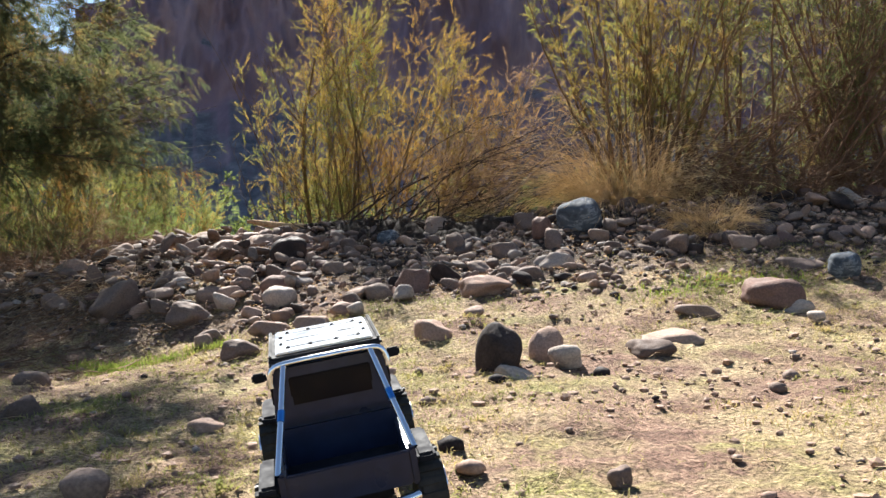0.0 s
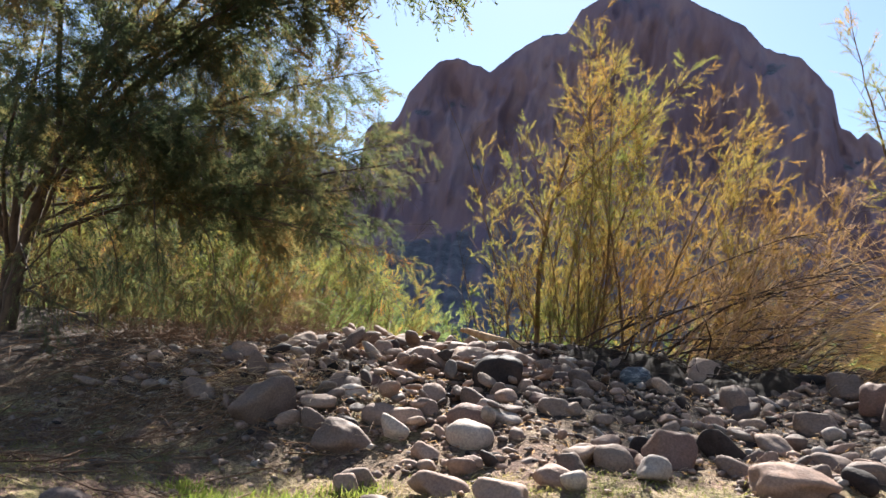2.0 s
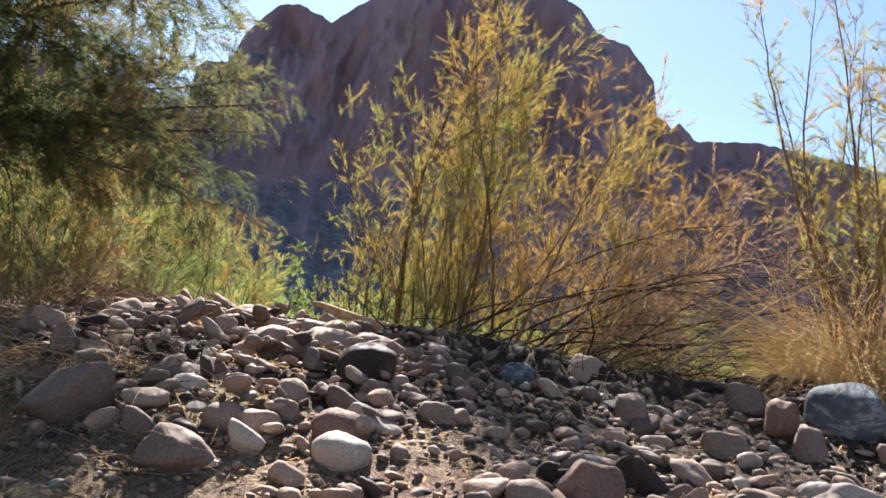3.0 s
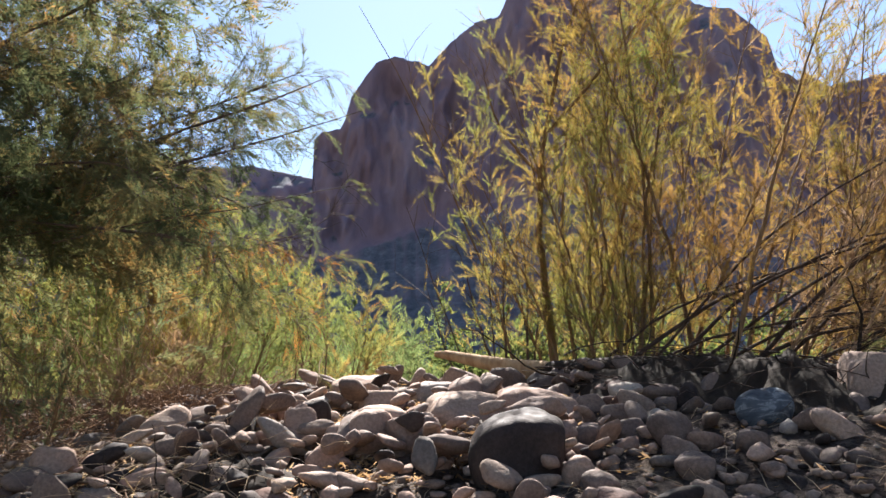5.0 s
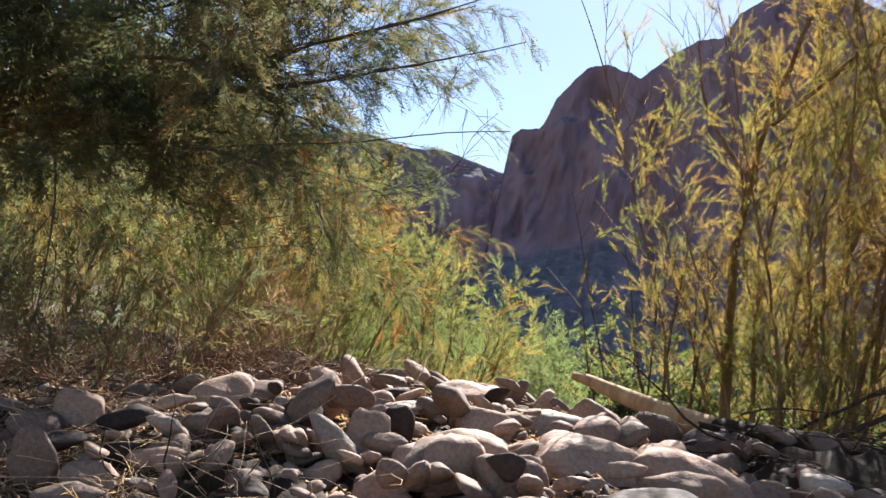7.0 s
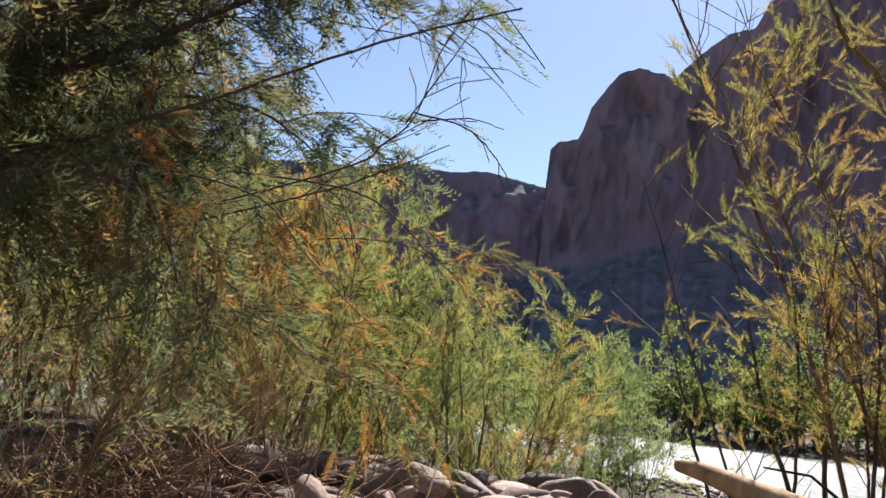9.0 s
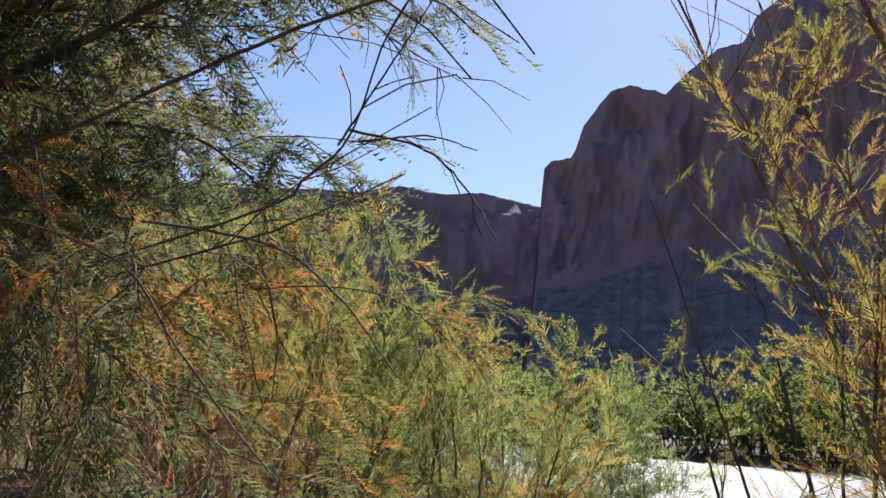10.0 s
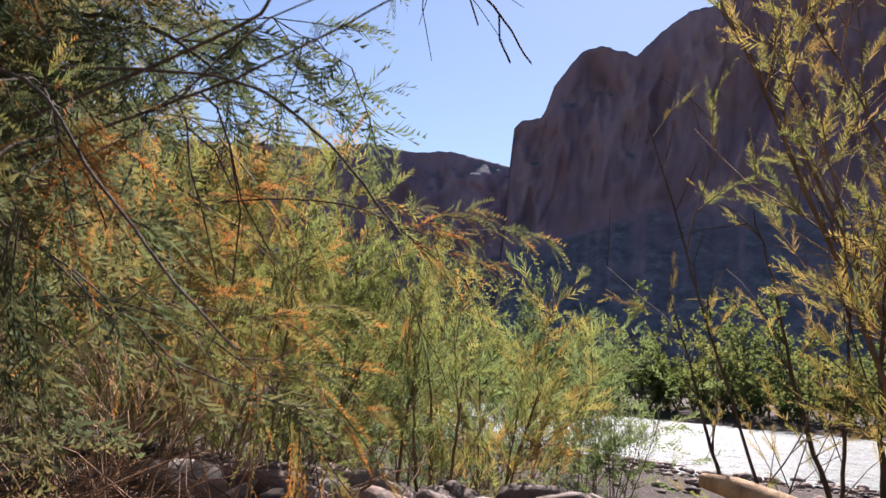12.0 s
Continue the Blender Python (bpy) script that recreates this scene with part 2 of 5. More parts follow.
LITTER = leaf_material("dry orange brown leaf scraps", 9.0, ((0.3, (0.20, 0.11, 0.055)), (0.5, (0.34, 0.21, 0.11)), (0.7, (0.46, 0.32, 0.18))), 0.3)
STRAW = leaf_material("dry straw", 5.0, ((0.3, (0.40, 0.27, 0.15)), (0.5, (0.58, 0.44, 0.26)), (0.7, (0.68, 0.54, 0.35))), 0.5)


# ---- mesh helpers ----
def mesh_of(name, verts, faces, material, smooth=True):
    """A mesh from an array of places and an array of faces that all have the same count of corners."""
    verts, faces = np.asarray(verts, dtype=np.float32), np.asarray(faces, dtype=np.int32)
    me = bpy.data.meshes.new(name)
    count, corners = faces.shape
    me.vertices.add(len(verts)), me.loops.add(count * corners), me.polygons.add(count)
    me.vertices.foreach_set("co", verts.ravel())
    me.loops.foreach_set("vertex_index", faces.ravel())
    me.polygons.foreach_set("loop_start", np.arange(0, count * corners, corners, dtype=np.int32))
    me.polygons.foreach_set("use_smooth", np.full(count, smooth))
    me.materials.append(material)
    me.update(calc_edges=True)
    return me


def part(name, data, parent, label=""):
    ob = new(name, data)
    ob.parent = parent
    return tagged(ob, label)


def from_bmesh(name, bm, material, smooth=False):
    me = bpy.data.meshes.new(name)
    bm.to_mesh(me), bm.free()
    me.materials.append(material)
    if smooth:
        me.polygons.foreach_set("use_smooth", [True] * len(me.polygons))
    return me


def unit(v):
    return v / np.maximum(np.linalg.norm(v, axis=-1, keepdims=True), 1e-9)


def tubes(name, lines, material, sides=5):
    """One mesh of tapered tubes. lines: (places, radii) each."""
    verts, faces, at = [], [], 0
    turn = np.arange(sides) * 2 * math.pi / sides
    ring = np.stack([np.cos(turn), np.sin(turn)], 1)
    axes = np.array([(0.31, 0.22, 0.92), (0.95, 0.2, 0.25), (0.2, 0.96, 0.2)])
    for pts, radii in lines:
        pts, k = np.asarray(pts, dtype=float), len(pts)
        way = unit(np.gradient(pts, axis=0))
        ref = axes[np.abs(way @ axes.T).max(0).argmin()]
        a = unit(np.cross(way, ref))
        b = np.cross(way, a)
        r = np.asarray(radii, dtype=float)[:, None, None]
        verts.append((pts[:, None] + r * (ring[None, :, :1] * a[:, None] + ring[None, :, 1:] * b[:, None])).reshape(-1, 3))
        i, j = np.meshgrid(np.arange(k - 1), np.arange(sides), indexing="ij")
        q = np.stack([i * sides + j, i * sides + (j + 1) % sides, (i + 1) * sides + (j + 1) % sides, (i + 1) * sides + j], -1).reshape(-1, 4)
        faces.append(q + at)
        at += k * sides
    return mesh_of(name, np.concatenate(verts), np.concatenate(faces), material)


def sprays(name, places, ways, lengths, material, rng, leaflets=20, width=0.0026, spread=0.24):
    """Feathery leaf sprays: narrow pointed leaflets set round a short axis."""
    p, d, l = np.asarray(places), unit(np.asarray(ways)), np.asarray(lengths)
    n = len(p)
    u = (np.arange(leaflets) + 0.5) / leaflets
    start = p[:, None] + d[:, None] * (l[:, None] * u)[..., None]
    side = unit(np.cross(np.broadcast_to(d[:, None], (n, leaflets, 3)), rng.normal(size=(n, leaflets, 3))))
    way = unit(side * 0.75 + d[:, None] * 0.8)
    long = l[:, None] * spread * (1.15 - 0.55 * u) * rng.uniform(0.7, 1.3, (n, leaflets))
    flat = unit(np.cross(way, rng.normal(size=(n, leaflets, 3)))) * (width * 0.5) * rng.uniform(0.7, 1.4, (n, leaflets, 1))
    tip = start + way * long[..., None]
    verts = np.stack([start + flat, tip, start - flat], 2).reshape(-1, 3)
    faces = np.arange(len(verts)).reshape(-1, 3)
    return mesh_of(name, verts, faces, material, False)


def wander(p, d, length, steps, rng, wobble=0.12, droop=0.0):
    """A winding line from p along d that bends down by droop."""
    pts, d = [np.array(p, dtype=float)], np.array(d, dtype=float)
    for _ in range(steps):
        d = d + rng.normal(size=3) * wobble + np.array([0, 0, -droop])
        d = d / np.linalg.norm(d)
        pts.append(pts[-1] + d * length / steps)
    return np.array(pts)


def flowing(points, count):
    """A smooth line through a few points."""
    p = np.asarray(points, dtype=float)
    u, at = np.linspace(0, len(p) - 1, count), np.arange(len(p))
    tangent = np.gradient(p, axis=0)
    k = np.minimum(u.astype(int), len(p) - 2)
    s = (u - k)[:, None]
    return ((2 * s ** 3 - 3 * s ** 2 + 1) * p[k] + (s ** 3 - 2 * s ** 2 + s) * tangent[k] + (3 * s ** 2 - 2 * s ** 3) * p[k + 1] + (s ** 3 - s ** 2) * tangent[k + 1])


def smooth(a, b, v):
    u = min(1.0, max(0.0, (v - a) / (b - a)))
    return u * u * (3 - 2 * u)


# ---- the ground ----
RAMP = [(-60, 0.4), (-5, 0.45), (0, 0.5), (2, 0.54), (3.4, 0.585), (4.2, 0.69), (5.1, 0.86), (6.0, 1.05), (6.7, 1.2),
        (7.3, 1.31), (7.8, 1.3), (9.2, 1.02), (11.5, 0.85), (16.6, 0.67), (19.0, 0.5), (21.5, 0.0), (36, 0.0), (39.5, 0.62), (41, 1.0), (60, 1.3), (5000, 1.5)]


def ramp(y):
    for (a, p), (b, q) in zip(RAMP, RAMP[1:]):
        if y <= b:
            return p + (q - p) * (max(y, a) - a) / (b - a)
    return RAMP[-1][1]


def height(x, y):
    z = sum(ramp(y + d) for d in (-0.3, 0.0, 0.3)) / 3
    z -= 0.2 * math.exp(-((y - 4.7) / 0.75) ** 2) * smooth(0.5, -1.4, x)
    z += 0.16 * smooth(0.3, 1.2, x) * math.exp(-((y - 6.6) / 0.9) ** 2)
    z += 0.06 * math.exp(-((x + 1.5) / 0.9) ** 2 - ((y - 6.6) / 0.6) ** 2)
    return z


def land(x, y):
    """The ground's height with its small unevenness."""
    near = max(0.0, 1.0 - max(abs(x) / 9, abs(y - 5) / 12))
    z = height(x, y)
    if 12 < y < 20:
        z += 0.09 * noise.noise(Vector((x * 0.8, y * 0.8, 6.4))) * min(1, (y - 12) / 2)
    if near > 0:
        z += near * (0.05 * noise.noise(Vector((x * 1.1, y * 1.1, 0.3))) + 0.028 * noise.noise(Vector((x * 3.7, y * 3.7, 4.2))) + 0.02 * noise.noise(Vector((x * 11, y * 11, 8.1))) + 0.014 * noise.noise(Vector((x * 27, y * 27, 2.7))))
    return z


def spaced(low, high, step, far, count):
    """Coordinates close together from low to high, wider and wider beyond."""
    core = np.arange(low, high + step / 2, step)
    grow = np.geomspace(step * 2, far, count)
    return np.concatenate([low - grow[::-1], core, high + grow])


def build_ground():
    xs, ys = spaced(-3.6, 4.2, 0.036, 2500, 30), spaced(0.6, 7.6, 0.036, 2500, 60)
    grid = np.array([[(x, y, land(x, y)) for x in xs] for y in ys]).reshape(-1, 3)
    w = len(xs)
    i, j = np.meshgrid(np.arange(len(ys) - 1), np.arange(w - 1), indexing="ij")
    faces = np.stack([i * w + j, i * w + j + 1, (i + 1) * w + j + 1, (i + 1) * w + j], -1).reshape(-1, 4)
    tagged(new("ground", mesh_of("ground", grid, faces, SOIL)), "dry sandy river bank with straw and patchy green grass", "ground", kind="structure")
    bm = bmesh.new()
    bmesh.ops.create_grid(bm, x_segments=40, y_segments=10, size=1)
    bmesh.ops.transform(bm, matrix=Matrix.Translation((0, 28.2, 0.6)) @ Matrix.Diagonal((400, 11.9, 1, 1)), verts=bm.verts)
    tagged(new("water", from_bmesh("water", bm, WATER)), "glittering rippled river in the sun", "river", kind="structure")


build_ground()


# ---- mountains ----
def along(rows, v):
    return float(np.interp(v, [r[0] for r in rows], [r[1] for r in rows]))


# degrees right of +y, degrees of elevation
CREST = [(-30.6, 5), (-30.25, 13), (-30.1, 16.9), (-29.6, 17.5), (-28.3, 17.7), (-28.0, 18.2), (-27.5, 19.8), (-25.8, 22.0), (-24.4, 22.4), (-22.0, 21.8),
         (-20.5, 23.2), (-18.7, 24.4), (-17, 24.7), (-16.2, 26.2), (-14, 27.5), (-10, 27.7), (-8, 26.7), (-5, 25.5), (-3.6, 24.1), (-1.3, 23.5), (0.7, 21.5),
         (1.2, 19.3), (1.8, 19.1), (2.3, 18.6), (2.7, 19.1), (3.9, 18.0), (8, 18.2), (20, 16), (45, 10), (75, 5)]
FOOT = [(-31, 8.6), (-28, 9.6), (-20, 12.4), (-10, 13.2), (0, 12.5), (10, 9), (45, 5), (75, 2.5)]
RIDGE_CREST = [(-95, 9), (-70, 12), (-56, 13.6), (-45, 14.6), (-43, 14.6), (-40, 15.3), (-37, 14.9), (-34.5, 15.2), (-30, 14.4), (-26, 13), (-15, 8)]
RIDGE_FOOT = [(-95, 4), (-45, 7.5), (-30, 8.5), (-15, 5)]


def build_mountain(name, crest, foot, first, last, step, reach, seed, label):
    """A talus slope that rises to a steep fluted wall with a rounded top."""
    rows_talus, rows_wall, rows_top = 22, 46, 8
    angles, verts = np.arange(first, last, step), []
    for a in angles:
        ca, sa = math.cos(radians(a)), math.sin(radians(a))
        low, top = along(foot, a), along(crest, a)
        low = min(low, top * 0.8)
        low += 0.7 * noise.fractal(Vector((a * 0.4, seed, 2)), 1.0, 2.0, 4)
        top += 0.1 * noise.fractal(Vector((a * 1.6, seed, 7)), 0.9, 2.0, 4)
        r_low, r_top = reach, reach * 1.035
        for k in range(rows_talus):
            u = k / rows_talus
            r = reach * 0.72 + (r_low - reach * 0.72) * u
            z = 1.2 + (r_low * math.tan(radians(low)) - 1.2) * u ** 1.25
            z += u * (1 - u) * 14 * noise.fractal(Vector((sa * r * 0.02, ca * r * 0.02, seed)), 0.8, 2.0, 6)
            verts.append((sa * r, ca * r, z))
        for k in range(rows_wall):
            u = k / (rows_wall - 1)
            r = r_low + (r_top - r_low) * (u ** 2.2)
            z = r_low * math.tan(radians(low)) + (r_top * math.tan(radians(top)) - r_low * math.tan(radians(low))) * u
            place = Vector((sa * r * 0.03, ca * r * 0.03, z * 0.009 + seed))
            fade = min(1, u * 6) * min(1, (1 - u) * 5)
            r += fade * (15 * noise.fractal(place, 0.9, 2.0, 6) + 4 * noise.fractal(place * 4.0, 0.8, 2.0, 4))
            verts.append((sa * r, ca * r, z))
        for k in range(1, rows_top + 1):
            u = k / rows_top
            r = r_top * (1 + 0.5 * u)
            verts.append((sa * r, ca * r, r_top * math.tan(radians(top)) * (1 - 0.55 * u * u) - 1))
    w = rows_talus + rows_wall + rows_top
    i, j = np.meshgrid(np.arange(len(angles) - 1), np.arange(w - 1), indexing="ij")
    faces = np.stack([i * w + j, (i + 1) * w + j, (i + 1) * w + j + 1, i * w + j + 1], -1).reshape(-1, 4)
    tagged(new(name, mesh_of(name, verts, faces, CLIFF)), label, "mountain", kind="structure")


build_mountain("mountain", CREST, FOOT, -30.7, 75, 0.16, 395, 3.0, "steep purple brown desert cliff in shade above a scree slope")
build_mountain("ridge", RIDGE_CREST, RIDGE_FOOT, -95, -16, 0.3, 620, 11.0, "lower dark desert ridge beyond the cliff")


# ---- plants ----
def plant(name, stems, seed, bark, leaf, label, category, group="", branches=10, twigs=5, per_twig=4, spray=0.12, width=0.0026, leaflets=20, single=True, spread=0.24,
          branch_long=0.36, twig_long=0.3, open_base=0.25, droop=0.05, upright=0.55, keep=None, bare=0.0, per_metre=0, fine=True, onto=None, slim=None, twig_wide=0.0018):
    """A shrub or tree of stems, branches, twigs and leaf sprays. stems: (base, way, length, radius, droop) each."""
    rng = np.random.default_rng(seed)
    lines, thin, places, ways, sizes = [], [], [], [], []
    for base, way, length, radius, bend in stems:
        pts = wander(base, way, length, 12, rng, 0.07, bend)
        radii = np.linspace(radius, radius * 0.07 + 0.001, 13)
        if slim:
            radii = radii * np.array([slim(p) for p in pts])
        cut = next((i for i in range(3, 13) if keep and not keep(pts[i])), 13)
        lines.append((pts[:cut], radii[:cut] * np.linspace(1, 0.08 if cut < 13 else 1, cut)))
        for _ in range(int(length * per_metre) if per_metre else branches):
            u = rng.uniform(open_base, 1.0)
            k = min(11, int(u * 12))
            along_stem = pts[k + 1] - pts[k]
            p = pts[k] + along_stem * (u * 12 - k)
            d = unit(unit(along_stem) * upright + unit(rng.normal(size=3)) * 0.75 + np.array([0, 0, 0.12]))
            long = max(length, 1.3) * branch_long * rng.uniform(0.5, 1.15) * (1.15 - 0.6 * u)
            bp = wander(p, d, long, 7, rng, 0.13, droop)
            if keep and not keep(bp[-1]):
                continue
            thin.append((bp[[0, 2, 4, 7]], np.linspace(max(radii[k] * 0.4, 0.0012), 0.0009, 4)))
            for _ in range(twigs):
                v = rng.uniform(0.2, 1.0)
                m = min(6, int(v * 7))
                q = bp[m] + (bp[m + 1] - bp[m]) * (v * 7 - m)
                e = unit(unit(bp[m + 1] - bp[m]) * 0.8 + unit(rng.normal(size=3)) * 0.7)
                tp = wander(q, e, twig_long * rng.uniform(0.5, 1.2), 4, rng, 0.15, droop * 1.4)
                if keep and not keep(tp[-1]):
                    continue
                if fine:
                    thin.append((tp[::2], np.linspace(twig_wide, 0.0006, 3)))
                if rng.uniform() < bare:
                    continue
                for s in range(per_twig):
                    w = rng.uniform(0.15, 1.0)
                    o = min(3, int(w * 4))
                    places.append(tp[o] + (tp[o + 1] - tp[o]) * (w * 4 - o))
                    ways.append(unit(tp[o + 1] - tp[o]) * 0.9 + rng.normal(size=3) * 0.45)
                    sizes.append(spray * rng.uniform(0.6, 1.3))
    ob = onto or tagged(new(name), label, category, group)
    if single:
        for line in lines:
            part("stem", tubes("stem", [line], bark, 7), ob)
    else:
        thin = lines + thin
    tagged(part("branchwork", tubes("branchwork", thin, bark, 3), ob), kind="stuff")
    if places:
        part("crown", sprays("crown", places, ways, sizes, leaf, rng, leaflets, width, spread), ob)
    return ob


def plumes(name, places, ways, lengths, material, rng, leaflets=12, spread=0.24, sag=0.25):
    """Feathery plumes: a bent axis with pointed leaflets along both its sides, each plume one piece."""
    p, d, l = np.asarray(places), unit(np.asarray(ways)), np.asarray(lengths)[:, None]
    n, m = len(p), leaflets + 1
    u = np.linspace(0, 1, m)
    side = unit(np.cross(d, rng.normal(size=(n, 3))))
    axis = p[:, None] + d[:, None] * (l * u)[..., None]
    axis[:, :, 2] -= sag * l * u ** 2
    sign = np.where(np.arange(leaflets) % 2 == 0, 1.0, -1.0)[None, :, None]
    out = unit(side[:, None] * sign + d[:, None] * 1.9 + rng.normal(size=(n, leaflets, 3)) * 0.3)
    long = l * spread * 1.35 * (1.2 - 0.75 * u[None, :-1]) * rng.uniform(0.6, 1.3, (n, leaflets))
    tips = axis[:, :-1] + out * long[..., None]
    verts = np.concatenate([axis, tips], 1).reshape(-1, 3)
    k = np.arange(leaflets)
    one = np.stack([k, k + 1, m + k], 1)
    faces = (one[None] + (np.arange(n) * (m + leaflets))[:, None, None]).reshape(-1, 3)
    return mesh_of(name, verts, faces, material, False)


def across(way, rng, flat=1.0):
    """A random direction square to way; flat under 1 keeps it near the level."""
    v = rng.normal(size=3)
    v[2] *= flat
    return unit(np.cross(unit(way), unit(np.cross(v, unit(way)))))


def boughs(ob, limbs, seed, bark, leaf, boughs_per_metre=3.5, bough=(0.4, 0.8), twigs_per_metre=22, twig=(0.1, 0.24), plumes_per_metre=42, plume=0.085, start=0.25, forward=0.8,
           droop=0.06, sag=0.25, leaflets=12, spread=0.24, keep=None, leafy=None, bare=0.0, rise=0.0, flat=0.8, thin=0.0014, part_name="limb"):
    """Dress limbs with boughs, twigs and plumes. limbs: (points, thickness) each, from the trunk outwards."""
    rng = np.random.default_rng(seed)
    work, places, ways, sizes = [], [], [], []
    carriers = []
    for points, thick in limbs:
        line = flowing(points, 22)
        line[1:-1] += rng.normal(size=(20, 3)) * min(0.008, thick * 0.25)
        length = float(np.linalg.norm(np.diff(line, axis=0), axis=1).sum())
        part(part_name, tubes(part_name, [(line, np.linspace(thick, max(min(0.0012, thick * 0.4), thick * 0.12), 22))], bark, 7), ob)
        carriers.append((line, length, start))
        for _ in range(int(length * boughs_per_metre)):
            u = rng.uniform(start, 0.97)
            k = min(20, int(u * 21))
            way = unit(line[k + 1] - line[k])
            d = unit(way * forward + across(way, rng, flat) * 0.75 + np.array([0, 0, rise]))
            long = rng.uniform(*bough) * (1.15 - 0.5 * u)
            b = wander(line[k], d, long, 8, rng, 0.11, droop)
            if keep and not keep(b[-1]):
                continue
            work.append((b[::2], np.linspace(max(thin * 1.4, thick * 0.3 * (1 - u * 0.6)), thin * 0.6, 5)))
            carriers.append((b, long, 0.1))
    for line, length, first in carriers:
        count = len(line) - 1
        for _ in range(int(length * twigs_per_metre)):
            u = rng.uniform(first, 1.0)
            k = min(count - 1, int(u * count))
            way = unit(line[k + 1] - line[k])
            p = line[k] + (line[k + 1] - line[k]) * (u * count - k)
            long = rng.uniform(*twig)
            t = wander(p, unit(way * forward + across(way, rng, flat) * 0.85 + np.array([0, 0, rise])), long, 4, rng, 0.14, droop * 1.5)
            if keep and not keep(t[-1]):
                continue
            work.append((t[::2], np.linspace(thin, 0.0006, 3)))
            if rng.uniform() < bare or leafy and not leafy(t[-1]):
                continue
            for _ in range(max(2, int(long * plumes_per_metre))):
                w = rng.uniform(0.1, 1.0)
                o = min(3, int(w * 4))
                places.append(t[o] + (t[o + 1] - t[o]) * (w * 4 - o))
                ways.append(unit(t[o + 1] - t[o]) * 0.9 + rng.normal(size=3) * 0.28 + np.array([0, 0, rise * 0.5]))
                sizes.append(plume * rng.uniform(0.55, 1.25))
    tagged(part("branchwork", tubes("branchwork", work, bark, 3), ob), kind="stuff")
    if places:
        part("crown", plumes("crown", places, ways, sizes, leaf, rng, leaflets, spread, sag), ob)


def foot(x, y, sink=0.03):
    return (x, y, land(x, y) - sink)


def stems_from(rng, places, lean, lengths, thick, bend=0.06):
    """Stems as lines of points that rise from the ground at places and bend outwards a little."""
    out = []
    for x, y in places:
        lx, ly = lean(x, y)
        line = wander(foot(x, y), (lx, ly, 1.0), lengths(x, y), 5, rng, bend, 0.0)
        out.append((line, thick * rng.uniform(0.55, 1.2)))
    return out


def golden_tamarisk():
    """The open shrub on the crest: one leaning trunk, upright stems, brown leaning ones on the far side."""
    rng = np.random.default_rng(5)
    ob = tagged(new("tamarisk_shrub"), "golden yellow feathery tamarisk shrub on the rocky crest", "shrub")
    g = land(-1.0, 7.6)
    trunk = [([(-1.0, 7.6, g - 0.05), (-1.06, 7.62, g + 0.5), (-1.04, 7.6, g + 1.0), (-0.9, 7.58, g + 1.55), (-0.66, 7.55, g + 2.1)], 0.021),
             ([(-0.92, 7.64, g - 0.05), (-0.98, 7.66, g + 0.5), (-0.94, 7.66, g + 1.1), (-0.8, 7.64, g + 1.7)], 0.010),
             ([(-0.85, 7.56, g - 0.05), (-0.84, 7.56, g + 0.6), (-0.72, 7.55, g + 1.2), (-0.56, 7.54, g + 1.8)], 0.009),
             ([(-1.05, 7.61, g + 0.95), (-1.22, 7.55, g + 1.2), (-1.28, 7.5, g + 1.5)], 0.009),
             ([(-1.0, 7.6, g + 1.15), (-0.7, 7.6, g + 1.45), (-0.4, 7.56, g + 1.75), (-0.1, 7.5, g + 2.0)], 0.009)]
    lime = trunk + stems_from(rng, [(-1.08 + 0.055 * i + rng.normal() * 0.05, 7.6 + rng.normal() * 0.14) for i in range(10)], lambda x, y: (-0.12 + 0.35 * (x + 1.0) + rng.normal() * 0.11, rng.normal() * 0.12), lambda x, y: rng.uniform(1.0, 2.15), 0.009)
    boughs(ob, lime, 7, BARK_GOLD, LEAF_LIME, 7.0, (0.25, 0.55), 20, (0.09, 0.2), 56, 0.065, 0.04, 0.95, 0.0, 0.05, 17, 0.22, rise=0.22, flat=0.6, part_name="stem", keep=lambda p: p[0] > -1.55, leafy=lambda p: p[0] > -1.1 or noise.noise(Vector((p[0] * 5, p[1] * 5, p[2] * 5))) > -0.05)
    gold = stems_from(rng, [(-0.85 + 0.055 * i + rng.normal() * 0.05, 7.6 + rng.normal() * 0.16) for i in range(20)], lambda x, y: (0.06 + 0.36 * (x + 0.75) + rng.normal() * 0.12, rng.normal() * 0.12), lambda x, y: (2.45 - 0.85 * (x + 0.75)) * rng.uniform(0.6, 1.0), 0.010)
    boughs(ob, gold, 8, BARK_GOLD, LEAF_GOLD, 6.5, (0.25, 0.55), 18, (0.09, 0.2), 52, 0.065, 0.04, 0.95, 0.0, 0.05, 17, 0.22, rise=0.2, flat=0.6, bare=0.12, part_name="stem")
    brown = stems_from(rng, [(-0.25 + 0.045 * i + rng.normal() * 0.05, 7.55 + rng.normal() * 0.14) for i in range(13)], lambda x, y: (0.55 + 0.5 * (x + 0.2) + rng.normal() * 0.2, rng.normal() * 0.15), lambda x, y: rng.uniform(0.8, 1.6), 0.007)
    boughs(ob, brown, 9, BRUSH_PALE, LEAF_DRY, 8.0, (0.25, 0.6), 22, (0.1, 0.24), 36, 0.06, 0.12, 1.0, 0.01, 0.1, 8, 0.2, rise=0.05, flat=0.7, bare=0.55, thin=0.0017, part_name="stem")


